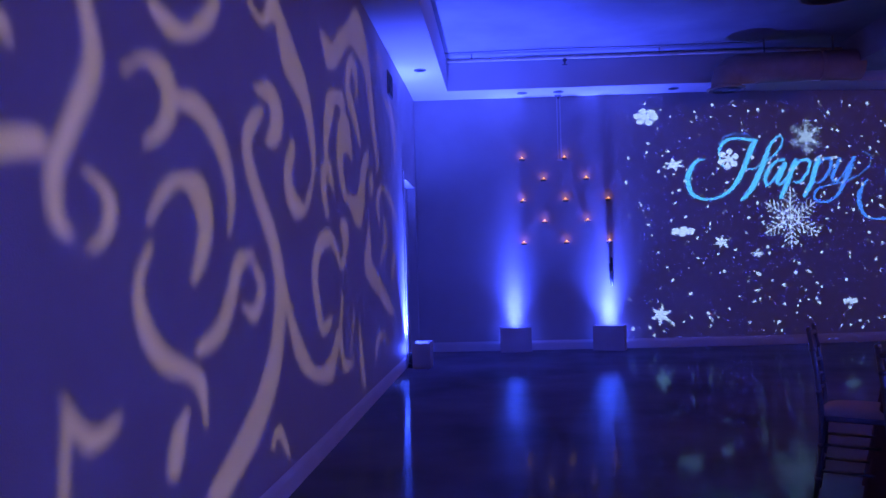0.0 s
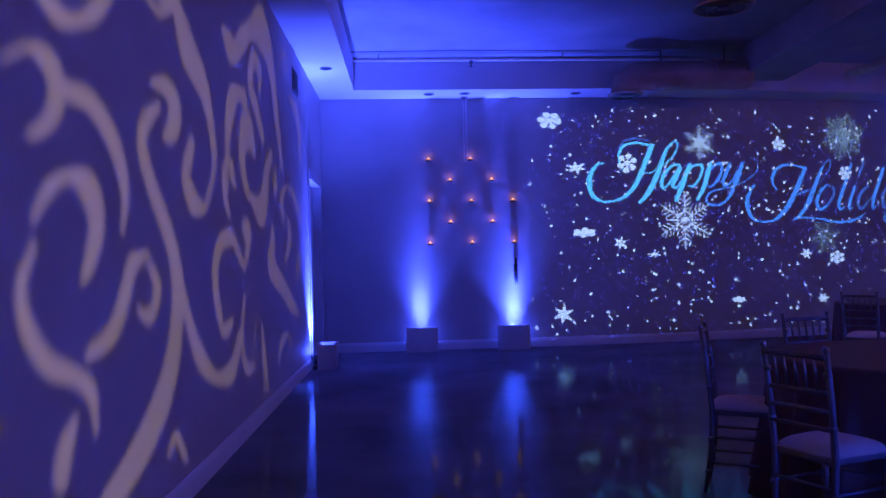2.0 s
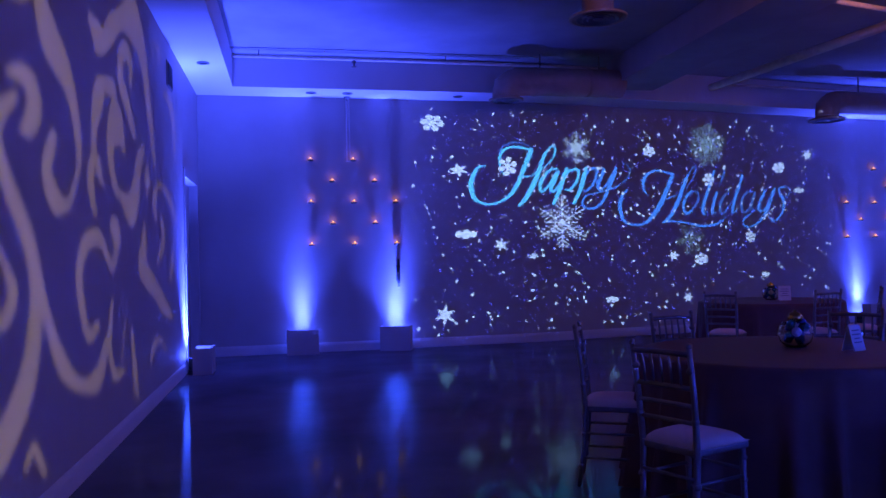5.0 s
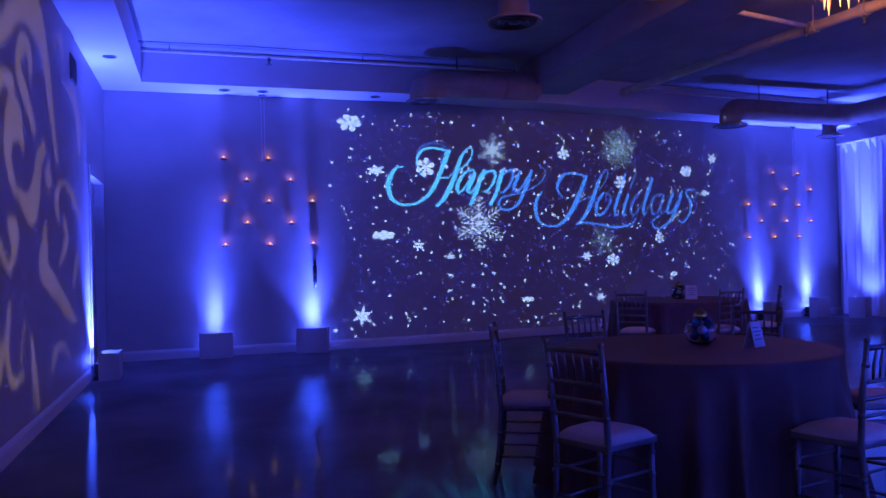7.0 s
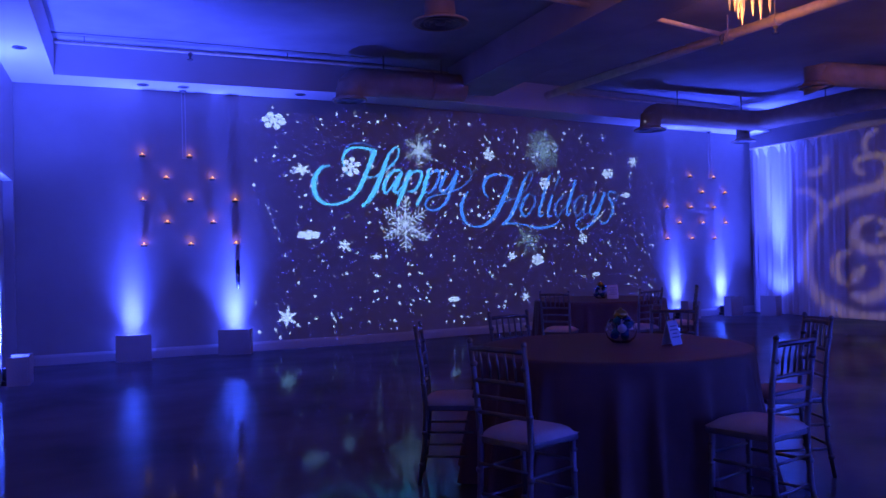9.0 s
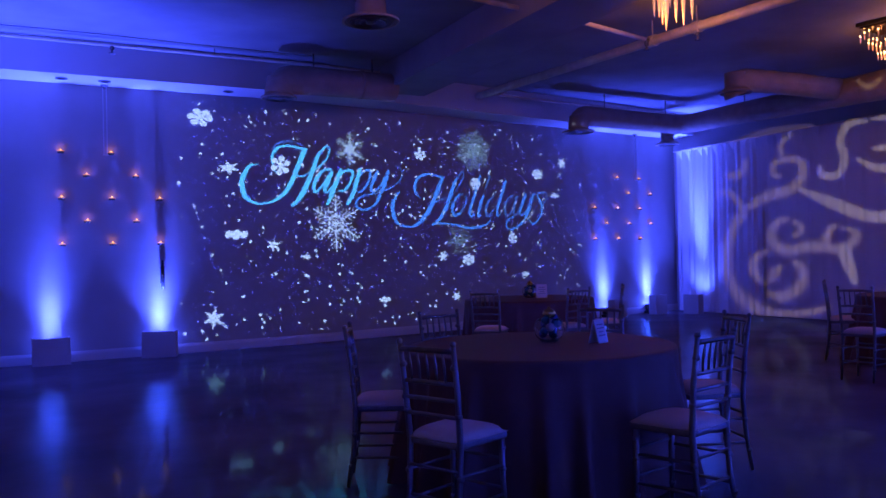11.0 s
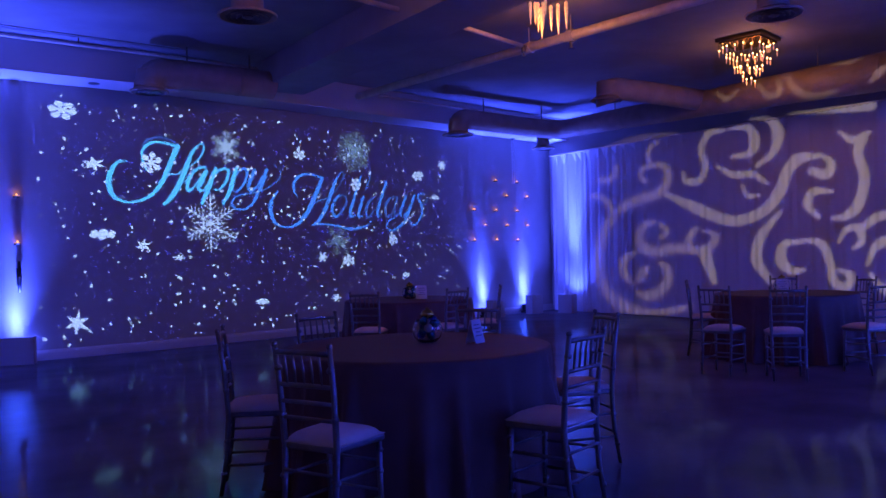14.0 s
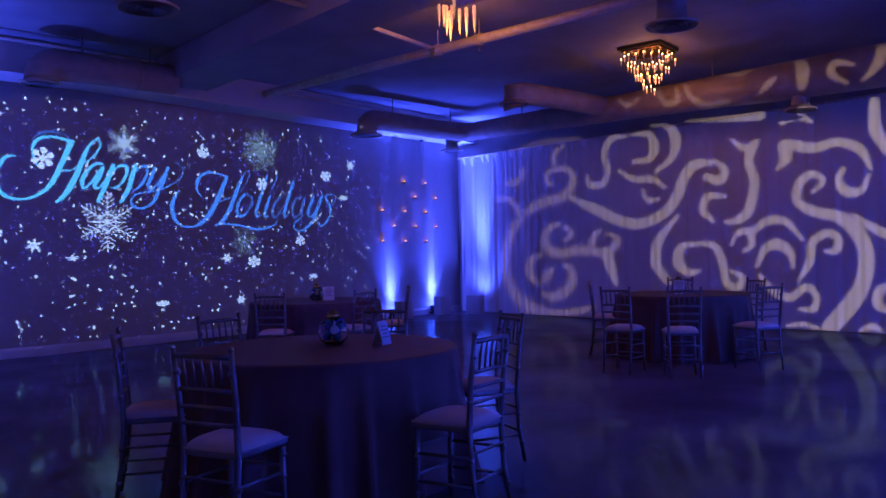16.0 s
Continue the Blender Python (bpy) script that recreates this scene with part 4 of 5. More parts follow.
for slide, wide in SOFT:
    slide.ribbon(11.51, 2.15, 0.14 * wide, 11.22, 2.27, 0.19 * wide, 10.91, 2.35, 0.18 * wide, 10.62, 2.38, 0.18 * wide, 10.40, 2.48, 0.18 * wide, 10.25, 2.67, 0.18 * wide, 10.29, 2.86, 0.14 * wide, 10.46, 2.96, 0.11 * wide, 10.75, 2.96, 0.10 * wide, 10.93, 2.89, 0.11 * wide, 10.90, 2.72, 0.10 * wide, 10.76, 2.67, 0.07 * wide)
for slide, wide in SOFT:
    slide.ribbon(10.71, 3.07, 0.09 * wide, 10.74, 3.25, 0.11 * wide, 10.59, 3.38, 0.10 * wide, 10.47, 3.41, 0.06 * wide)
for slide, wide in SOFT:
    slide.ribbon(11.59, 3.04, 0.12 * wide, 11.64, 2.87, 0.14 * wide, 11.87, 2.79, 0.14 * wide, 12.09, 2.82, 0.10 * wide)
for slide, wide in SOFT:
    slide.ribbon(12.32, 2.48, 0.10 * wide, 12.05, 2.46, 0.12 * wide, 11.82, 2.29, 0.14 * wide, 11.67, 2.04, 0.14 * wide, 11.74, 1.86, 0.10 * wide)
for slide, wide in SOFT:
    slide.ribbon(11.83, 1.93, 0.17 * wide, 12.01, 1.63, 0.22 * wide, 12.14, 1.28, 0.24 * wide, 12.15, 0.91, 0.24 * wide, 12.04, 0.61, 0.24 * wide, 11.84, 0.37, 0.26 * wide, 11.44, 0.15, 0.26 * wide, 11.06, 0.08, 0.21 * wide)
for slide, wide in SOFT:
    slide.ribbon(10.63, 1.86, 0.09 * wide, 10.86, 1.80, 0.14 * wide, 11.01, 1.60, 0.18 * wide, 10.92, 1.37, 0.21 * wide, 10.58, 1.27, 0.18 * wide, 10.22, 1.33, 0.18 * wide, 9.88, 1.33, 0.17 * wide, 9.81, 1.51, 0.15 * wide, 9.69, 1.65, 0.11 * wide, 9.60, 1.69, 0.06 * wide)
for slide, wide in SOFT:
    slide.ribbon(9.88, 1.33, 0.15 * wide, 9.61, 1.27, 0.15 * wide, 9.35, 1.34, 0.15 * wide, 9.22, 1.49, 0.15 * wide, 9.34, 1.60, 0.07 * wide, 9.51, 1.63, 0.04 * wide)
for slide, wide in SOFT:
    slide.ribbon(10.49, 1.81, 0.07 * wide, 10.32, 1.69, 0.11 * wide, 10.38, 1.58, 0.10 * wide, 10.53, 1.53, 0.06 * wide)
for slide, wide in SOFT:
    slide.ribbon(11.13, 1.26, 0.09 * wide, 11.38, 1.15, 0.16 * wide, 11.48, 0.96, 0.21 * wide, 11.36, 0.75, 0.16 * wide, 11.18, 0.63, 0.07 * wide)
for slide, wide in SOFT:
    slide.ribbon(11.03, 0.73, 0.16 * wide, 10.96, 0.84, 0.20 * wide, 10.82, 0.95, 0.11 * wide)
for slide, wide in SOFT:
    slide.ribbon(11.08, 0.45, 0.12 * wide, 10.83, 0.39, 0.18 * wide, 10.50, 0.52, 0.20 * wide, 10.31, 0.74, 0.20 * wide, 10.37, 0.97, 0.16 * wide, 10.52, 1.04, 0.09 * wide)
for slide, wide in SOFT:
    slide.ribbon(10.99, 0.08, 0.12 * wide, 10.54, 0.09, 0.11 * wide, 10.12, 0.15, 0.11 * wide, 9.78, 0.25, 0.07 * wide)
east_gobo.ribbon(9.48, 1.24, 0.26, 9.38, 0.97, 0.23, 9.28, 0.71, 0.14)
east_gobo.ribbon(7.93, 1.89, 0.08, 8.30, 1.50, 0.18, 8.40, 1.09, 0.21, 8.15, 0.72, 0.14)
east_gobo.ribbon(7.54, 1.38, 0.07, 7.86, 1.35, 0.14, 7.94, 1.09, 0.21, 7.76, 0.90, 0.14, 7.53, 0.92, 0.07)
east_gobo.ribbon(7.52, 1.41, 0.06, 7.22, 1.33, 0.14, 7.09, 1.03, 0.14, 7.03, 0.73, 0.14, 6.84, 0.65, 0.13, 6.76, 0.81, 0.14, 6.95, 0.92, 0.06)
east_gobo.ribbon(6.57, 1.55, 0.12, 6.30, 1.73, 0.14, 5.99, 1.69, 0.12, 5.75, 1.41, 0.05)
east_gobo.ribbon(6.94, 1.35, 0.05, 6.81, 1.55, 0.10, 6.62, 1.56, 0.14, 6.57, 1.36, 0.11, 6.71, 1.25, 0.07)
east_gobo.ribbon(6.49, 1.00, 0.07, 6.37, 1.26, 0.13, 6.16, 1.35, 0.18, 5.95, 1.22, 0.13, 5.90, 0.98, 0.06)
east_gobo.ribbon(6.46, 0.86, 0.06, 6.27, 0.62, 0.13, 5.97, 0.50, 0.13, 5.72, 0.67, 0.12, 5.56, 0.56, 0.12, 5.59, 0.35, 0.12, 5.84, 0.32, 0.05)
east_gobo.ribbon(5.83, 0.76, 0.05, 5.64, 1.07, 0.13, 5.59, 1.36, 0.13, 5.37, 1.50, 0.13, 5.21, 1.41, 0.13, 5.24, 1.24, 0.13, 5.40, 1.22, 0.05)
east_gobo.ribbon(5.57, 2.14, 0.06, 5.41, 2.29, 0.09, 5.57, 2.42, 0.11, 5.77, 2.29, 0.14, 5.81, 2.01, 0.14, 5.53, 1.83, 0.16, 5.20, 1.74, 0.18, 4.94, 1.51, 0.21, 4.81, 1.17, 0.22, 4.87, 0.74, 0.23, 5.07, 0.40, 0.25, 5.37, 0.05, 0.25)
east_gobo.ribbon(6.13, 2.54, 0.05, 5.97, 2.71, 0.19, 6.00, 2.92, 0.17, 5.56, 2.82, 0.16, 5.17, 2.86, 0.13, 4.86, 2.71, 0.14, 4.72, 2.41, 0.05)
east_gobo.ribbon(4.75, 2.33, 0.05, 4.87, 2.11, 0.11, 5.08, 2.12, 0.16, 5.18, 2.30, 0.12, 5.11, 2.45, 0.08)
east_gobo.ribbon(4.65, 3.39, 0.14, 4.64, 2.98, 0.18, 4.46, 2.63, 0.14)
east_gobo.ribbon(5.00, 1.77, 0.05, 4.75, 1.58, 0.12, 4.45, 1.41, 0.14)
east_gobo.ribbon(6.03, 0.05, 0.05, 5.78, 0.09, 0.08, 5.52, 0.04, 0.05)
east_gobo.ribbon(4.91, 0.05, 0.06, 4.75, 0.11, 0.11, 4.63, 0.06, 0.06)
east_gobo.ribbon(4.39, 0.72, 0.06, 4.62, 0.66, 0.13, 4.66, 0.43, 0.14, 4.40, 0.31, 0.06)
east_gobo.ribbon(7.71, 3.53, 0.04, 6.92, 3.48, 0.14, 6.36, 3.43, 0.15)
east_gobo.ribbon(6.02, 3.30, 0.14, 5.79, 3.34, 0.12, 5.55, 3.22, 0.05)
for slide, wide in SOFT:
    slide.ribbon(11.99, 3.48, 0.05 * wide, 11.03, 3.56, 0.12 * wide, 10.01, 3.53, 0.06 * wide)
east_gobo.ribbon(9.46, 4.01, 0.05, 9.25, 3.86, 0.10, 9.02, 3.96, 0.06)
east_gobo.ribbon(8.63, 4.04, 0.05, 8.45, 3.77, 0.10, 8.22, 3.79, 0.12, 8.24, 4.02, 0.06)
east_gobo.ribbon(8.06, 4.06, 0.05, 7.96, 3.81, 0.10, 7.61, 3.62, 0.10, 7.22, 3.63, 0.07)
east_gobo.ribbon(6.70, 3.66, 0.05, 6.57, 3.78, 0.13, 6.44, 3.87, 0.05)
east_gobo.ribbon(6.02, 4.06, 0.18, 6.01, 3.86, 0.21, 6.01, 3.67, 0.16)
east_gobo.ribbon(5.26, 3.85, 0.05, 5.51, 3.92, 0.12, 5.58, 3.77, 0.11, 5.33, 3.59, 0.05)
east_gobo.ribbon(5.11, 3.60, 0.06, 4.92, 3.79, 0.15, 4.83, 4.06, 0.14)
east_gobo.ribbon(7.28, 4.08, 0.05, 7.03, 4.05, 0.09, 6.81, 4.09, 0.05)
west_gobo.ribbon(4.57, 2.85, 0.11, 4.81, 2.63, 0.30, 4.98, 2.55, 0.27, 5.19, 2.47, 0.24, 5.36, 2.31, 0.18, 5.45, 2.13, 0.16, 5.47, 1.98, 0.11, 5.38, 1.84, 0.06)
west_gobo.ribbon(5.80, 2.98, 0.09, 6.00, 2.92, 0.24, 6.20, 2.94, 0.18, 6.51, 3.13, 0.23)
west_gobo.ribbon(6.51, 3.13, 0.18, 6.90, 3.32, 0.21, 7.28, 3.43, 0.44, 7.63, 3.37, 0.37, 7.90, 3.10, 0.29, 8.08, 2.78, 0.24, 8.34, 2.35, 0.16)
west_gobo.ribbon(7.17, 2.85, 0.10, 7.19, 3.00, 0.18, 7.02, 3.09, 0.15, 6.82, 2.98, 0.17, 6.76, 2.79, 0.18, 6.98, 2.67, 0.19, 7.29, 2.46, 0.14)
west_gobo.ribbon(6.53, 2.64, 0.18, 6.27, 2.64, 0.11, 6.02, 2.50, 0.25, 5.88, 2.27, 0.17, 5.86, 2.05, 0.11)
west_gobo.ribbon(5.84, 2.05, 0.09, 5.77, 1.94, 0.20, 5.79, 1.79, 0.13, 5.88, 1.68, 0.07)
west_gobo.ribbon(5.88, 2.03, 0.08, 5.98, 2.01, 0.18, 6.05, 1.95, 0.11, 6.11, 1.90, 0.06)
west_gobo.ribbon(6.87, 2.25, 0.11, 6.72, 2.39, 0.31, 6.51, 2.39, 0.33, 6.37, 2.20, 0.24, 6.43, 2.02, 0.17, 6.59, 1.88, 0.11)
west_gobo.ribbon(6.70, 1.88, 0.09, 6.95, 1.80, 0.21, 7.17, 1.81, 0.32, 7.37, 1.98, 0.29, 7.48, 2.19, 0.22, 7.73, 2.37, 0.13)
west_gobo.ribbon(6.40, 1.61, 0.16, 6.54, 1.56, 0.26, 6.55, 1.48, 0.15)
west_gobo.ribbon(7.65, 1.61, 0.11, 7.72, 1.48, 0.21, 7.50, 1.34, 0.20, 7.82, 1.23, 0.24, 8.47, 1.04, 0.19, 9.25, 0.79, 0.11)
west_gobo.ribbon(7.72, 1.66, 0.13, 7.62, 1.46, 0.18, 7.55, 1.32, 0.15, 8.03, 1.20, 0.11, 8.47, 0.97, 0.12, 9.03, 0.81, 0.07, 9.51, 0.76, 0.03)
west_gobo.ribbon(9.73, 1.87, 0.11, 9.23, 2.07, 0.13, 8.64, 2.15, 0.05, 8.28, 1.97, 0.18, 8.36, 1.79, 0.13)
west_gobo.ribbon(8.73, 1.76, 0.18, 8.82, 1.59, 0.20, 8.35, 1.34, 0.05)
west_gobo.ribbon(9.48, 1.40, 0.21, 9.23, 1.18, 0.12)
west_gobo.ribbon(7.91, 2.19, 0.16, 7.90, 2.11, 0.33, 7.88, 2.03, 0.12)
west_gobo.ribbon(7.94, 0.41, 0.08, 8.07, 0.54, 0.11, 8.44, 0.60, 0.05, 8.88, 0.45, 0.04)
west_gobo.ribbon(7.07, 0.77, 0.09, 7.17, 0.50, 0.14, 7.30, 0.21, 0.09)
west_gobo.ribbon(8.97, 3.16, 0.06, 9.46, 3.12, 0.17, 9.72, 2.91, 0.26, 9.75, 2.60, 0.15)
west_gobo.ribbon(8.72, 3.40, 0.09, 8.71, 3.54, 0.11, 8.42, 3.51, 0.03, 8.30, 3.38, 0.06)
west_gobo.ribbon(4.18, 2.24, 0.04, 4.44, 2.27, 0.13, 4.59, 2.17, 0.24, 4.48, 2.04, 0.14, 4.36, 2.00, 0.04)
west_gobo.ribbon(4.29, 2.14, 0.07, 4.07, 2.01, 0.12, 4.03, 1.88, 0.14, 4.18, 1.70, 0.15, 4.47, 1.44, 0.17, 4.58, 1.16, 0.22, 4.45, 0.80, 0.24, 4.13, 0.55, 0.22, 3.71, 0.38, 0.18, 3.49, 0.32, 0.15)
west_gobo.ribbon(2.71, 1.98, 0.03, 2.87, 2.06, 0.04, 3.04, 2.04, 0.13, 3.09, 1.95, 0.15, 3.01, 1.83, 0.08, 2.87, 1.76, 0.04)
west_gobo.ribbon(3.11, 1.97, 0.07, 3.40, 1.98, 0.11, 3.66, 1.85, 0.14, 3.78, 1.66, 0.11, 3.74, 1.47, 0.04)
west_gobo.ribbon(2.89, 1.48, 0.04, 3.01, 1.59, 0.07, 3.20, 1.66, 0.06, 3.39, 1.61, 0.18, 3.45, 1.49, 0.16, 3.37, 1.34, 0.11, 3.30, 1.27, 0.06)
west_gobo.ribbon(2.90, 1.39, 0.04, 2.80, 1.26, 0.07, 2.84, 1.11, 0.10, 3.00, 0.97, 0.10, 3.22, 0.90, 0.08, 3.37, 0.81, 0.10, 3.41, 0.65, 0.04)
west_gobo.ribbon(3.34, 0.97, 0.06, 3.59, 1.03, 0.11, 3.75, 1.17, 0.13, 3.86, 1.32, 0.11, 4.09, 1.38, 0.04)
west_gobo.ribbon(4.11, 1.32, 0.06, 4.23, 1.20, 0.12, 4.09, 1.07, 0.09, 3.93, 1.12, 0.04)
west_gobo.ribbon(3.08, 0.57, 0.14, 3.13, 0.66, 0.13, 3.22, 0.74, 0.04)
west_gobo.ribbon(2.94, 2.28, 0.06, 3.09, 2.25, 0.10, 3.27, 2.27, 0.06, 3.49, 2.39, 0.10, 3.62, 2.51, 0.09)
west_gobo.ribbon(2.45, 1.61, 0.02, 2.56, 1.57, 0.05, 2.61, 1.50, 0.09, 2.56, 1.41, 0.05, 2.46, 1.37, 0.02)
west_gobo.ribbon(4.92, 2.03, 0.13, 4.78, 1.85, 0.16, 4.91, 1.71, 0.18, 5.18, 1.68, 0.07, 5.34, 1.80, 0.09)
west_gobo.ribbon(4.60, 1.30, 0.08, 4.78, 1.02, 0.12, 5.02, 0.77, 0.17, 5.45, 0.58, 0.09, 5.91, 0.58, 0.18, 6.15, 0.77, 0.15)
west_gobo.ribbon(6.53, 1.46, 0.13, 6.35, 1.32, 0.08, 6.00, 1.51, 0.12, 5.62, 1.47, 0.14, 5.43, 1.28, 0.16, 5.50, 1.05, 0.14, 5.65, 0.87, 0.10, 5.91, 0.92, 0.09)
west_gobo.ribbon(6.35, 1.06, 0.08, 6.25, 0.76, 0.11, 6.40, 0.52, 0.10, 6.79, 0.52, 0.04)
west_gobo.ribbon(6.83, 0.90, 0.05, 6.65, 0.60, 0.04)
west_gobo.ribbon(7.07, 0.73, 0.04, 7.12, 0.22, 0.04)
west_gobo.ribbon(4.37, 0.34, 0.06, 4.50, 0.40, 0.07, 4.68, 0.24, 0.06)
west_gobo.ribbon(4.10, 2.67, 0.05, 4.32, 2.64, 0.05, 4.53, 2.79, 0.16, 4.60, 2.84, 0.06)
west_gobo.ribbon(2.46, 2.15, 0.08, 2.51, 1.96, 0.11, 2.39, 1.76, 0.09, 2.29, 1.61, 0.09, 2.28, 1.51, 0.09, 2.30, 1.45, 0.07, 2.37, 1.41, 0.03)
west_gobo.ribbon(2.31, 0.95, 0.018, 2.35, 0.88, 0.052, 2.46, 0.79, 0.076, 2.60, 0.80, 0.057, 2.66, 0.83, 0.018)
west_gobo.ribbon(2.33, 0.88, 0.051, 2.32, 0.79, 0.051, 2.31, 0.66, 0.050)
west_gobo.ribbon(1.95, 1.61, 0.08, 2.08, 1.64, 0.08, 2.21, 1.66, 0.08)
west_gobo.ribbon(1.98, 1.95, 0.03, 2.05, 1.95, 0.04, 2.07, 1.91, 0.04)
letters.ribbon(2.96, 2.79, 0.016, 2.84, 2.77, 0.041, 2.76, 2.68, 0.065, 2.70, 2.54, 0.080, 2.70, 2.42, 0.080, 2.75, 2.28, 0.064, 2.88, 2.20, 0.041, 3.02, 2.19, 0.033, 3.18, 2.23, 0.041, 3.34, 2.34, 0.058, 3.46, 2.51, 0.075, 3.55, 2.70, 0.076, 3.63, 2.88, 0.085, 3.70, 3.04, 0.085)
letters.ribbon(3.73, 3.05, 0.034, 3.58, 3.07, 0.042, 3.44, 3.09, 0.033, 3.30, 3.07, 0.042, 3.21, 3.00, 0.050, 3.17, 2.91, 0.041, 3.18, 2.80, 0.033, 3.21, 2.70, 0.025, 3.25, 2.65, 0.017)
letters.ribbon(4.03, 3.09, 0.026, 3.94, 2.98, 0.052, 3.85, 2.77, 0.077, 3.77, 2.58, 0.085, 3.67, 2.39, 0.085, 3.57, 2.25, 0.067, 3.48, 2.17, 0.050)
letters.ribbon(4.03, 3.09, 0.026, 4.09, 3.12, 0.026, 4.13, 3.07, 0.026, 4.09, 2.94, 0.026, 3.99, 2.83, 0.026, 3.88, 2.74, 0.017)
letters.ribbon(3.51, 2.65, 0.017, 3.60, 2.62, 0.025, 3.69, 2.63, 0.017, 3.76, 2.68, 0.017)
letters.ribbon(4.15, 2.76, 0.035, 4.02, 2.73, 0.043, 3.91, 2.62, 0.060, 3.85, 2.50, 0.069, 3.86, 2.39, 0.051, 3.92, 2.41, 0.034, 4.01, 2.51, 0.035, 4.11, 2.66, 0.035)
letters.ribbon(4.16, 2.70, 0.070, 4.09, 2.54, 0.070, 4.03, 2.43, 0.061, 4.09, 2.39, 0.035, 4.16, 2.48, 0.026)
letters.ribbon(4.33, 2.75, 0.062, 4.26, 2.61, 0.079, 4.18, 2.40, 0.079, 4.08, 2.20, 0.061)
letters.ribbon(4.28, 2.61, 0.018, 4.39, 2.73, 0.035, 4.51, 2.75, 0.053, 4.54, 2.68, 0.054, 4.48, 2.53, 0.044, 4.37, 2.42, 0.035, 4.28, 2.42, 0.018)
letters.ribbon(4.68, 2.77, 0.063, 4.62, 2.60, 0.081, 4.55, 2.39, 0.071, 4.44, 2.21, 0.062)
letters_deep.ribbon(4.64, 2.63, 0.018, 4.76, 2.75, 0.036, 4.86, 2.76, 0.055, 4.86, 2.64, 0.045, 4.79, 2.51, 0.045, 4.67, 2.40, 0.027, 4.60, 2.43, 0.018)
letters_deep.ribbon(5.01, 2.76, 0.055, 4.94, 2.62, 0.064, 4.88, 2.48, 0.055, 4.93, 2.42, 0.036, 5.04, 2.50, 0.028, 5.14, 2.66, 0.028)
letters_deep.ribbon(5.23, 2.77, 0.065, 5.14, 2.56, 0.074, 5.05, 2.37, 0.064, 4.95, 2.21, 0.046, 4.80, 2.12, 0.036, 4.65, 2.13, 0.036, 4.59, 2.21, 0.036, 4.65, 2.31, 0.027, 4.80, 2.36, 0.018, 5.05, 2.41, 0.018, 5.28, 2.50, 0.019)
letters_glitter.ribbon(5.28, 2.50, 0.019, 5.44, 2.62, 0.028, 5.50, 2.74, 0.028, 5.46, 2.83, 0.019, 5.36, 2.87, 0.019)
letters_glitter.ribbon(3.17, 3.02, 0.017, 3.25, 3.11, 0.025, 3.40, 3.16, 0.025, 3.55, 3.15, 0.017, 3.67, 3.11, 0.017)
letters_deep.ribbon(5.43, 2.43, 0.028, 5.36, 2.35, 0.047, 5.29, 2.20, 0.074, 5.30, 2.05, 0.074, 5.36, 1.92, 0.056, 5.48, 1.85, 0.028, 5.70, 1.85, 0.038, 5.87, 1.95, 0.067, 6.02, 2.12, 0.087, 6.15, 2.34, 0.088, 6.26, 2.56, 0.078, 6.33, 2.70, 0.059)
letters_deep.ribbon(6.34, 2.70, 0.039, 6.15, 2.74, 0.029, 5.98, 2.75, 0.039, 5.83, 2.69, 0.048, 5.75, 2.58, 0.057, 5.75, 2.44, 0.038, 5.83, 2.34, 0.019)
letters_deep.ribbon(6.64, 2.71, 0.040, 6.58, 2.61, 0.060, 6.49, 2.40, 0.079, 6.38, 2.17, 0.079, 6.26, 1.99, 0.068, 6.13, 1.88, 0.039)
letters_glitter.ribbon(6.64, 2.71, 0.030, 6.74, 2.83, 0.030, 6.79, 2.77, 0.030, 6.71, 2.61, 0.020, 6.59, 2.46, 0.020)
letters_deep.ribbon(6.09, 1.88, 0.029, 6.27, 1.90, 0.029, 6.60, 1.87, 0.030, 6.84, 1.82, 0.040, 7.09, 1.83, 0.041, 7.29, 1.89, 0.031, 7.38, 1.97, 0.021)
letters_deep.ribbon(6.16, 2.27, 0.019, 6.28, 2.31, 0.020, 6.40, 2.35, 0.020)
letters_deep.ribbon(6.69, 2.42, 0.040, 6.57, 2.30, 0.060, 6.52, 2.14, 0.060, 6.58, 2.03, 0.050, 6.69, 2.08, 0.040)
letters_glitter.ribbon(6.69, 2.08, 0.040, 6.82, 2.25, 0.050, 6.82, 2.38, 0.040, 6.73, 2.42, 0.030)
letters_deep.ribbon(7.17, 2.77, 0.041, 7.09, 2.58, 0.051, 7.01, 2.37, 0.061, 6.92, 2.15, 0.061, 6.93, 2.03, 0.041, 7.02, 2.07, 0.020)
letters_deep.ribbon(7.22, 2.40, 0.051, 7.14, 2.21, 0.061, 7.10, 2.05, 0.051, 7.18, 2.05, 0.021)
letters_glitter.ribbon(7.39, 2.77, 0.042, 7.32, 2.63, 0.041, 7.26, 2.51, 0.021)
letters_glitter.ribbon(7.47, 2.41, 0.031, 7.34, 2.31, 0.052, 7.27, 2.14, 0.062, 7.33, 2.03, 0.041, 7.49, 2.20, 0.031)
letters_deep.ribbon(7.76, 2.70, 0.053, 7.66, 2.45, 0.063, 7.56, 2.21, 0.063, 7.54, 2.05, 0.042, 7.63, 2.09, 0.021)
letters_glitter.ribbon(7.96, 2.43, 0.032, 7.82, 2.38, 0.042, 7.73, 2.24, 0.063, 7.75, 2.06, 0.053, 7.86, 2.09, 0.032, 7.99, 2.28, 0.032)
letters_glitter.ribbon(8.02, 2.41, 0.053, 7.95, 2.22, 0.053, 7.96, 2.07, 0.043, 8.04, 2.11, 0.021)
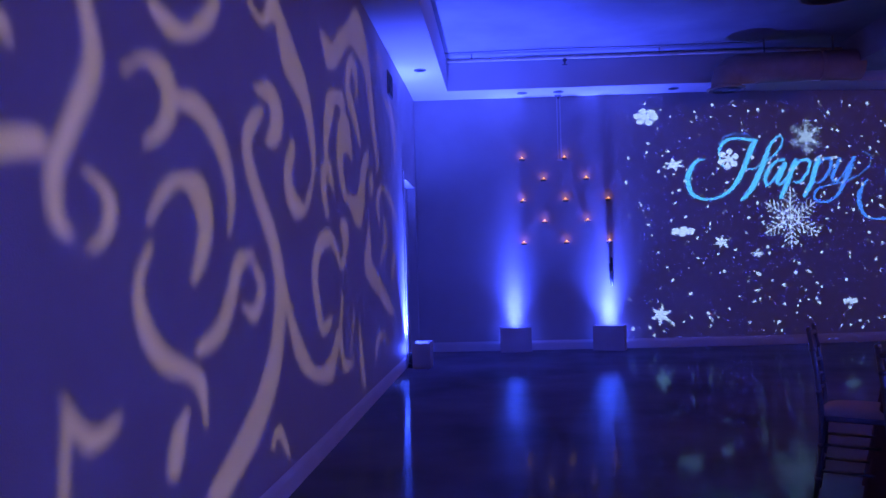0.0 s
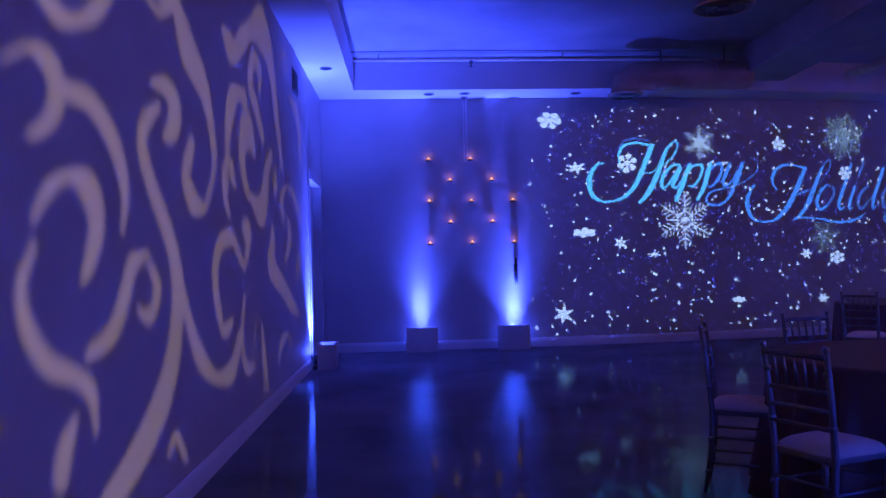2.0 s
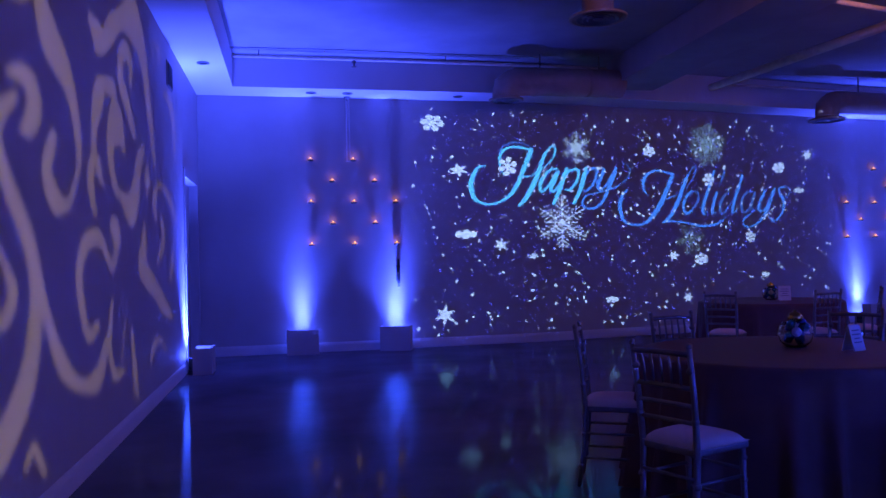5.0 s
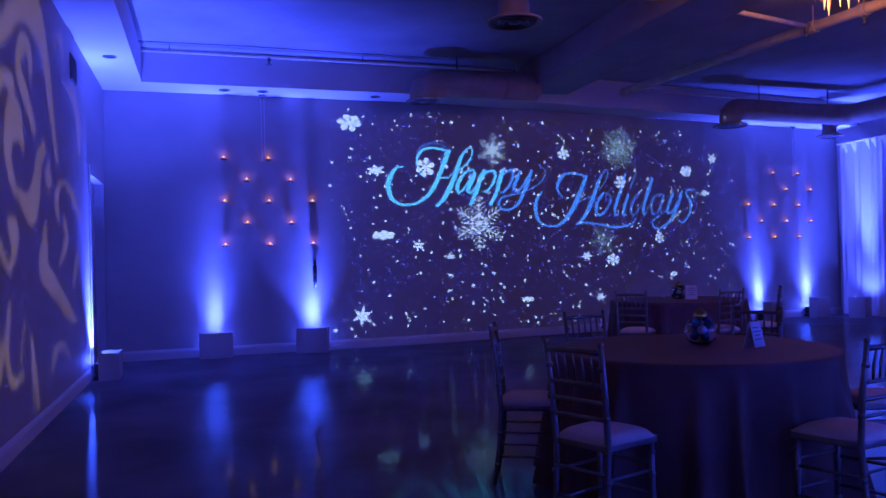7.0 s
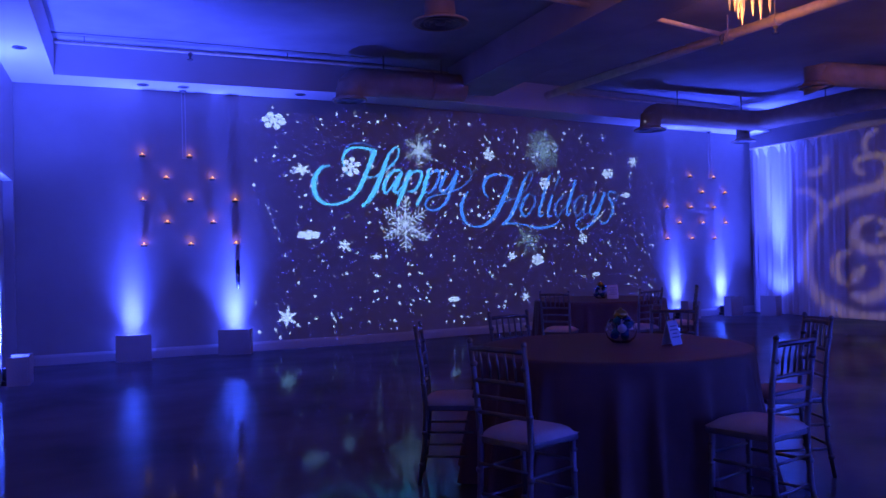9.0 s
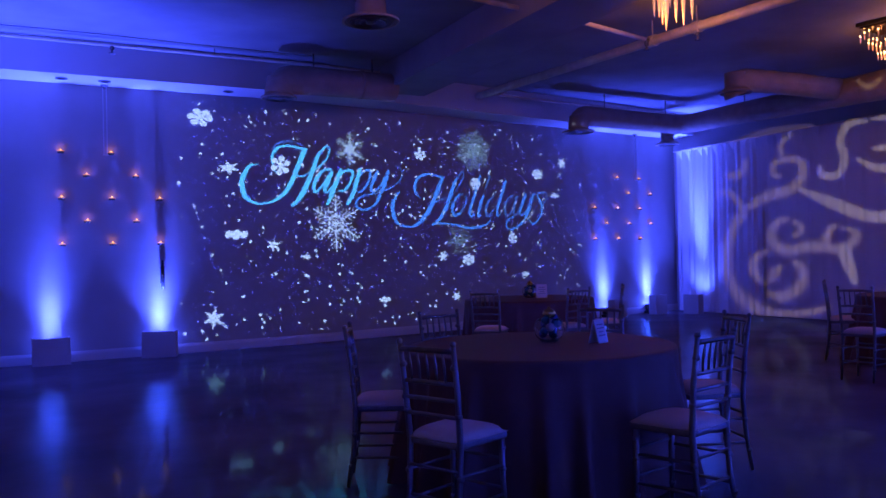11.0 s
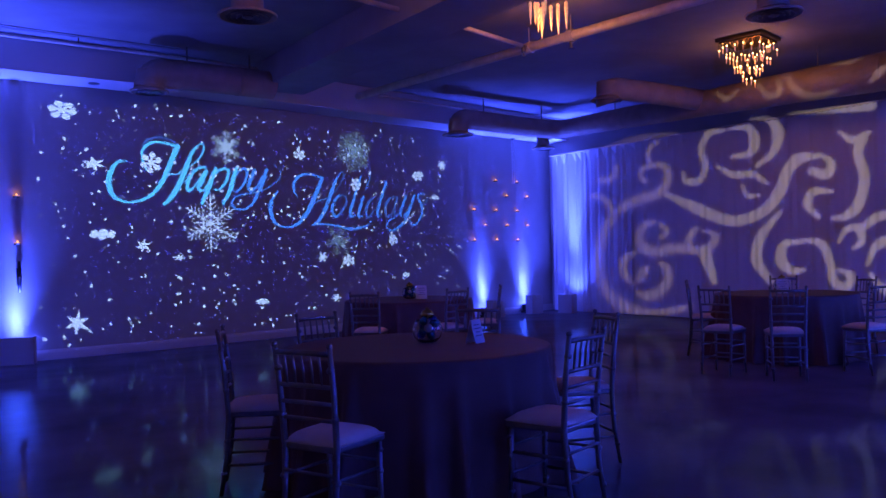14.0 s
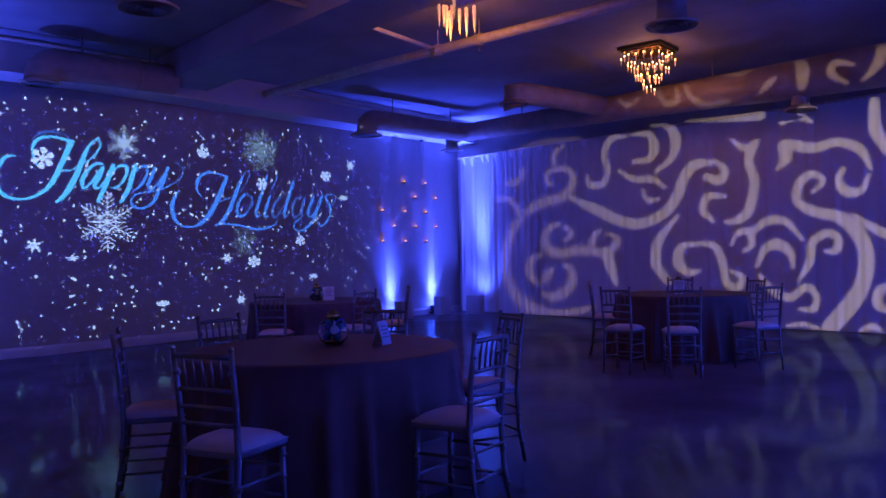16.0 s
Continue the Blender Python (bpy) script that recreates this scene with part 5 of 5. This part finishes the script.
letters_deep.ribbon(8.24, 2.44, 0.054, 8.15, 2.27, 0.065, 8.09, 2.11, 0.054, 8.17, 2.07, 0.032, 8.31, 2.21, 0.033)
letters_deep.ribbon(8.45, 2.47, 0.055, 8.34, 2.25, 0.076, 8.22, 2.01, 0.065, 8.05, 1.86, 0.043, 7.86, 1.79, 0.032, 7.75, 1.85, 0.032, 7.79, 1.96, 0.032, 7.94, 2.03, 0.021)
letters_deep.ribbon(8.70, 2.49, 0.022, 8.58, 2.50, 0.033, 8.55, 2.41, 0.044, 8.64, 2.28, 0.055, 8.63, 2.10, 0.044, 8.51, 1.94, 0.033, 8.39, 1.90, 0.033, 8.31, 1.99, 0.022)
letters_glitter.ribbon(8.63, 2.26, 0.033, 8.76, 2.37, 0.033, 8.79, 2.47, 0.022, 8.67, 2.53, 0.022)

eye, target = (0.6, -2.2, 2.5), (12.46, 5.5, 2.2)
t = projector("black scroll-pattern light projector on a tripod stand", eye, target, GOBO_E, WARM, 47, 0.0007, False, 0.65)
plate("slide", [(None, east_gobo), (film("grey_film", (0.86, 0.80, 0.74)), east_faint), (film("grey_film", (0.56, 0.50, 0.44)), east_halo), (film("grey_film", (0.24, 0.20, 0.17)), east_rim), (M_BLACK, None)], (3.2, 13.4, 0.0, 4.6), 0.010, lambda u, v: (12.46, u, v), eye, target, 0.35, t, 6)
eye, target = (7.4, -1.6, 2.7), (LEFT, 4.2, 1.9)
t = projector("black scroll-pattern light projector on a tripod stand", eye, target, GOBO_W, (1.0, 0.76, 0.56), 54, 0.0012, False, 0.4)
plate("slide", [(None, west_gobo), (film("smoked_film", (0.075, 0.062, 0.062)), None)], (0.6, 10.4, -0.1, 4.6), 0.010, lambda u, v: (LEFT, u, v), eye, target, 0.35, t, 6)

# falling snow, large crystals and lettering thrown on the north wall
rnd = random.Random(21)
for i in range(560):
    u, v = rnd.uniform(1.75, 9.75), rnd.uniform(0.14, 3.66)
    if abs(u - 5.7) > 3.6 and rnd.random() < 0.4:
        continue
    r = rnd.choice((0.013, 0.017, 0.020, 0.023, 0.027)) * rnd.uniform(0.85, 1.15)
    snow.dot(u, v, r, rnd.uniform(0.62, 0.95), rnd.uniform(0, 3.1))
for i in range(240):
    haze.dot(rnd.uniform(1.8, 9.7), rnd.uniform(0.14, 3.66), rnd.uniform(0.010, 0.024), rnd.uniform(0.6, 1.0), rnd.uniform(0, 3.1))
# tumbling flakes: petalled, starry, some seen nearly edge on
for u, v, r, petal, thin in ((2.24, 0.48, 0.17, 0, 1.0), (3.16, 1.55, 0.12, 0, 0.9), (2.60, 1.72, 0.20, 1, 0.32), (3.70, 1.36, 0.11, 0, 0.5), (5.87, 3.08, 0.13, 1, 0.8), (6.30, 1.32, 0.12, 0, 0.9),
                             (6.85, 1.25, 0.15, 1, 0.75), (7.9, 1.62, 0.12, 1, 0.9), (8.55, 2.85, 0.15, 1, 0.7), (6.57, 0.60, 0.12, 0, 0.8), (8.20, 0.95, 0.10, 1, 0.5), (3.30, 2.78, 0.17, 1, 1.0),
                             (2.50, 2.72, 0.18, 0, 0.6), (2.10, 3.45, 0.20, 1, 0.7), (7.05, 2.62, 0.13, 1, 1.0), (9.20, 3.10, 0.14, 0, 0.9), (5.10, 0.62, 0.13, 1, 0.35), (9.0, 2.45, 0.12, 1, 0.4)):
    snow.flake(u, v, r, rnd.uniform(0, 1), False if petal else None, thin)
snow.flake(4.22, 1.89, 0.46, 0.52)
crystals.flake(4.50, 3.10, 0.29, 0.5)
crystals.flake(4.50, 3.10, 0.22, 0.5)
crystals.flake(4.50, 3.10, 0.16, 0.5, None)
for r, turn in ((0.42, 0.3), (0.36, 0.82), (0.24, 0.55)):
    pale_crystals.flake(7.03, 3.22, r, turn)
pale_crystals.flake(6.65, 1.60, 0.30, 0.2)
for i in range(110):        # specks that break up the last letters
    u = rnd.uniform(6.4, 9.0) if i % 4 else rnd.uniform(4.8, 5.6)
    glitter.dot(u, rnd.uniform(1.85, 2.75), rnd.uniform(0.012, 0.028), rnd.uniform(0.5, 1.0), rnd.uniform(0, 3.1))
F_CYAN = film("cyan_film", (0.17, 0.80, 1.0))
F_DEEP = film("deep_blue_film", (0.09, 0.36, 0.88))
F_GLITTER = film("dim_blue_film", (0.06, 0.17, 0.46))
F_WHITE = film("frosted_film", (0.62, 0.66, 0.60))
F_HAZE = film("grey_film", (0.22, 0.20, 0.20))
F_PALE = film("pale_teal_film", (0.28, 0.36, 0.30))
F_DARK = film("dark_film", (0.0105, 0.0055, 0.006))
eye, target = (6.1, 0.6, 3.55), (5.8, 12.6, 1.95)
t = projector("black video projector hung from the ceiling", eye, target, VIDEO, (0.36, 0.57, 1.0), 48, 0.0004, True)
plate("slide", [(None, snow), (F_DARK, glitter), (F_CYAN, letters), (F_DEEP, letters_deep), (F_GLITTER, letters_glitter), (F_WHITE, crystals), (F_PALE, pale_crystals), (F_HAZE, haze), (F_DARK, None)], (1.62, 9.95, 0.05, 3.74), 0.008, lambda u, v: (u, back_y(u), v), eye, target, 0.5, t, 4, (KINK,))
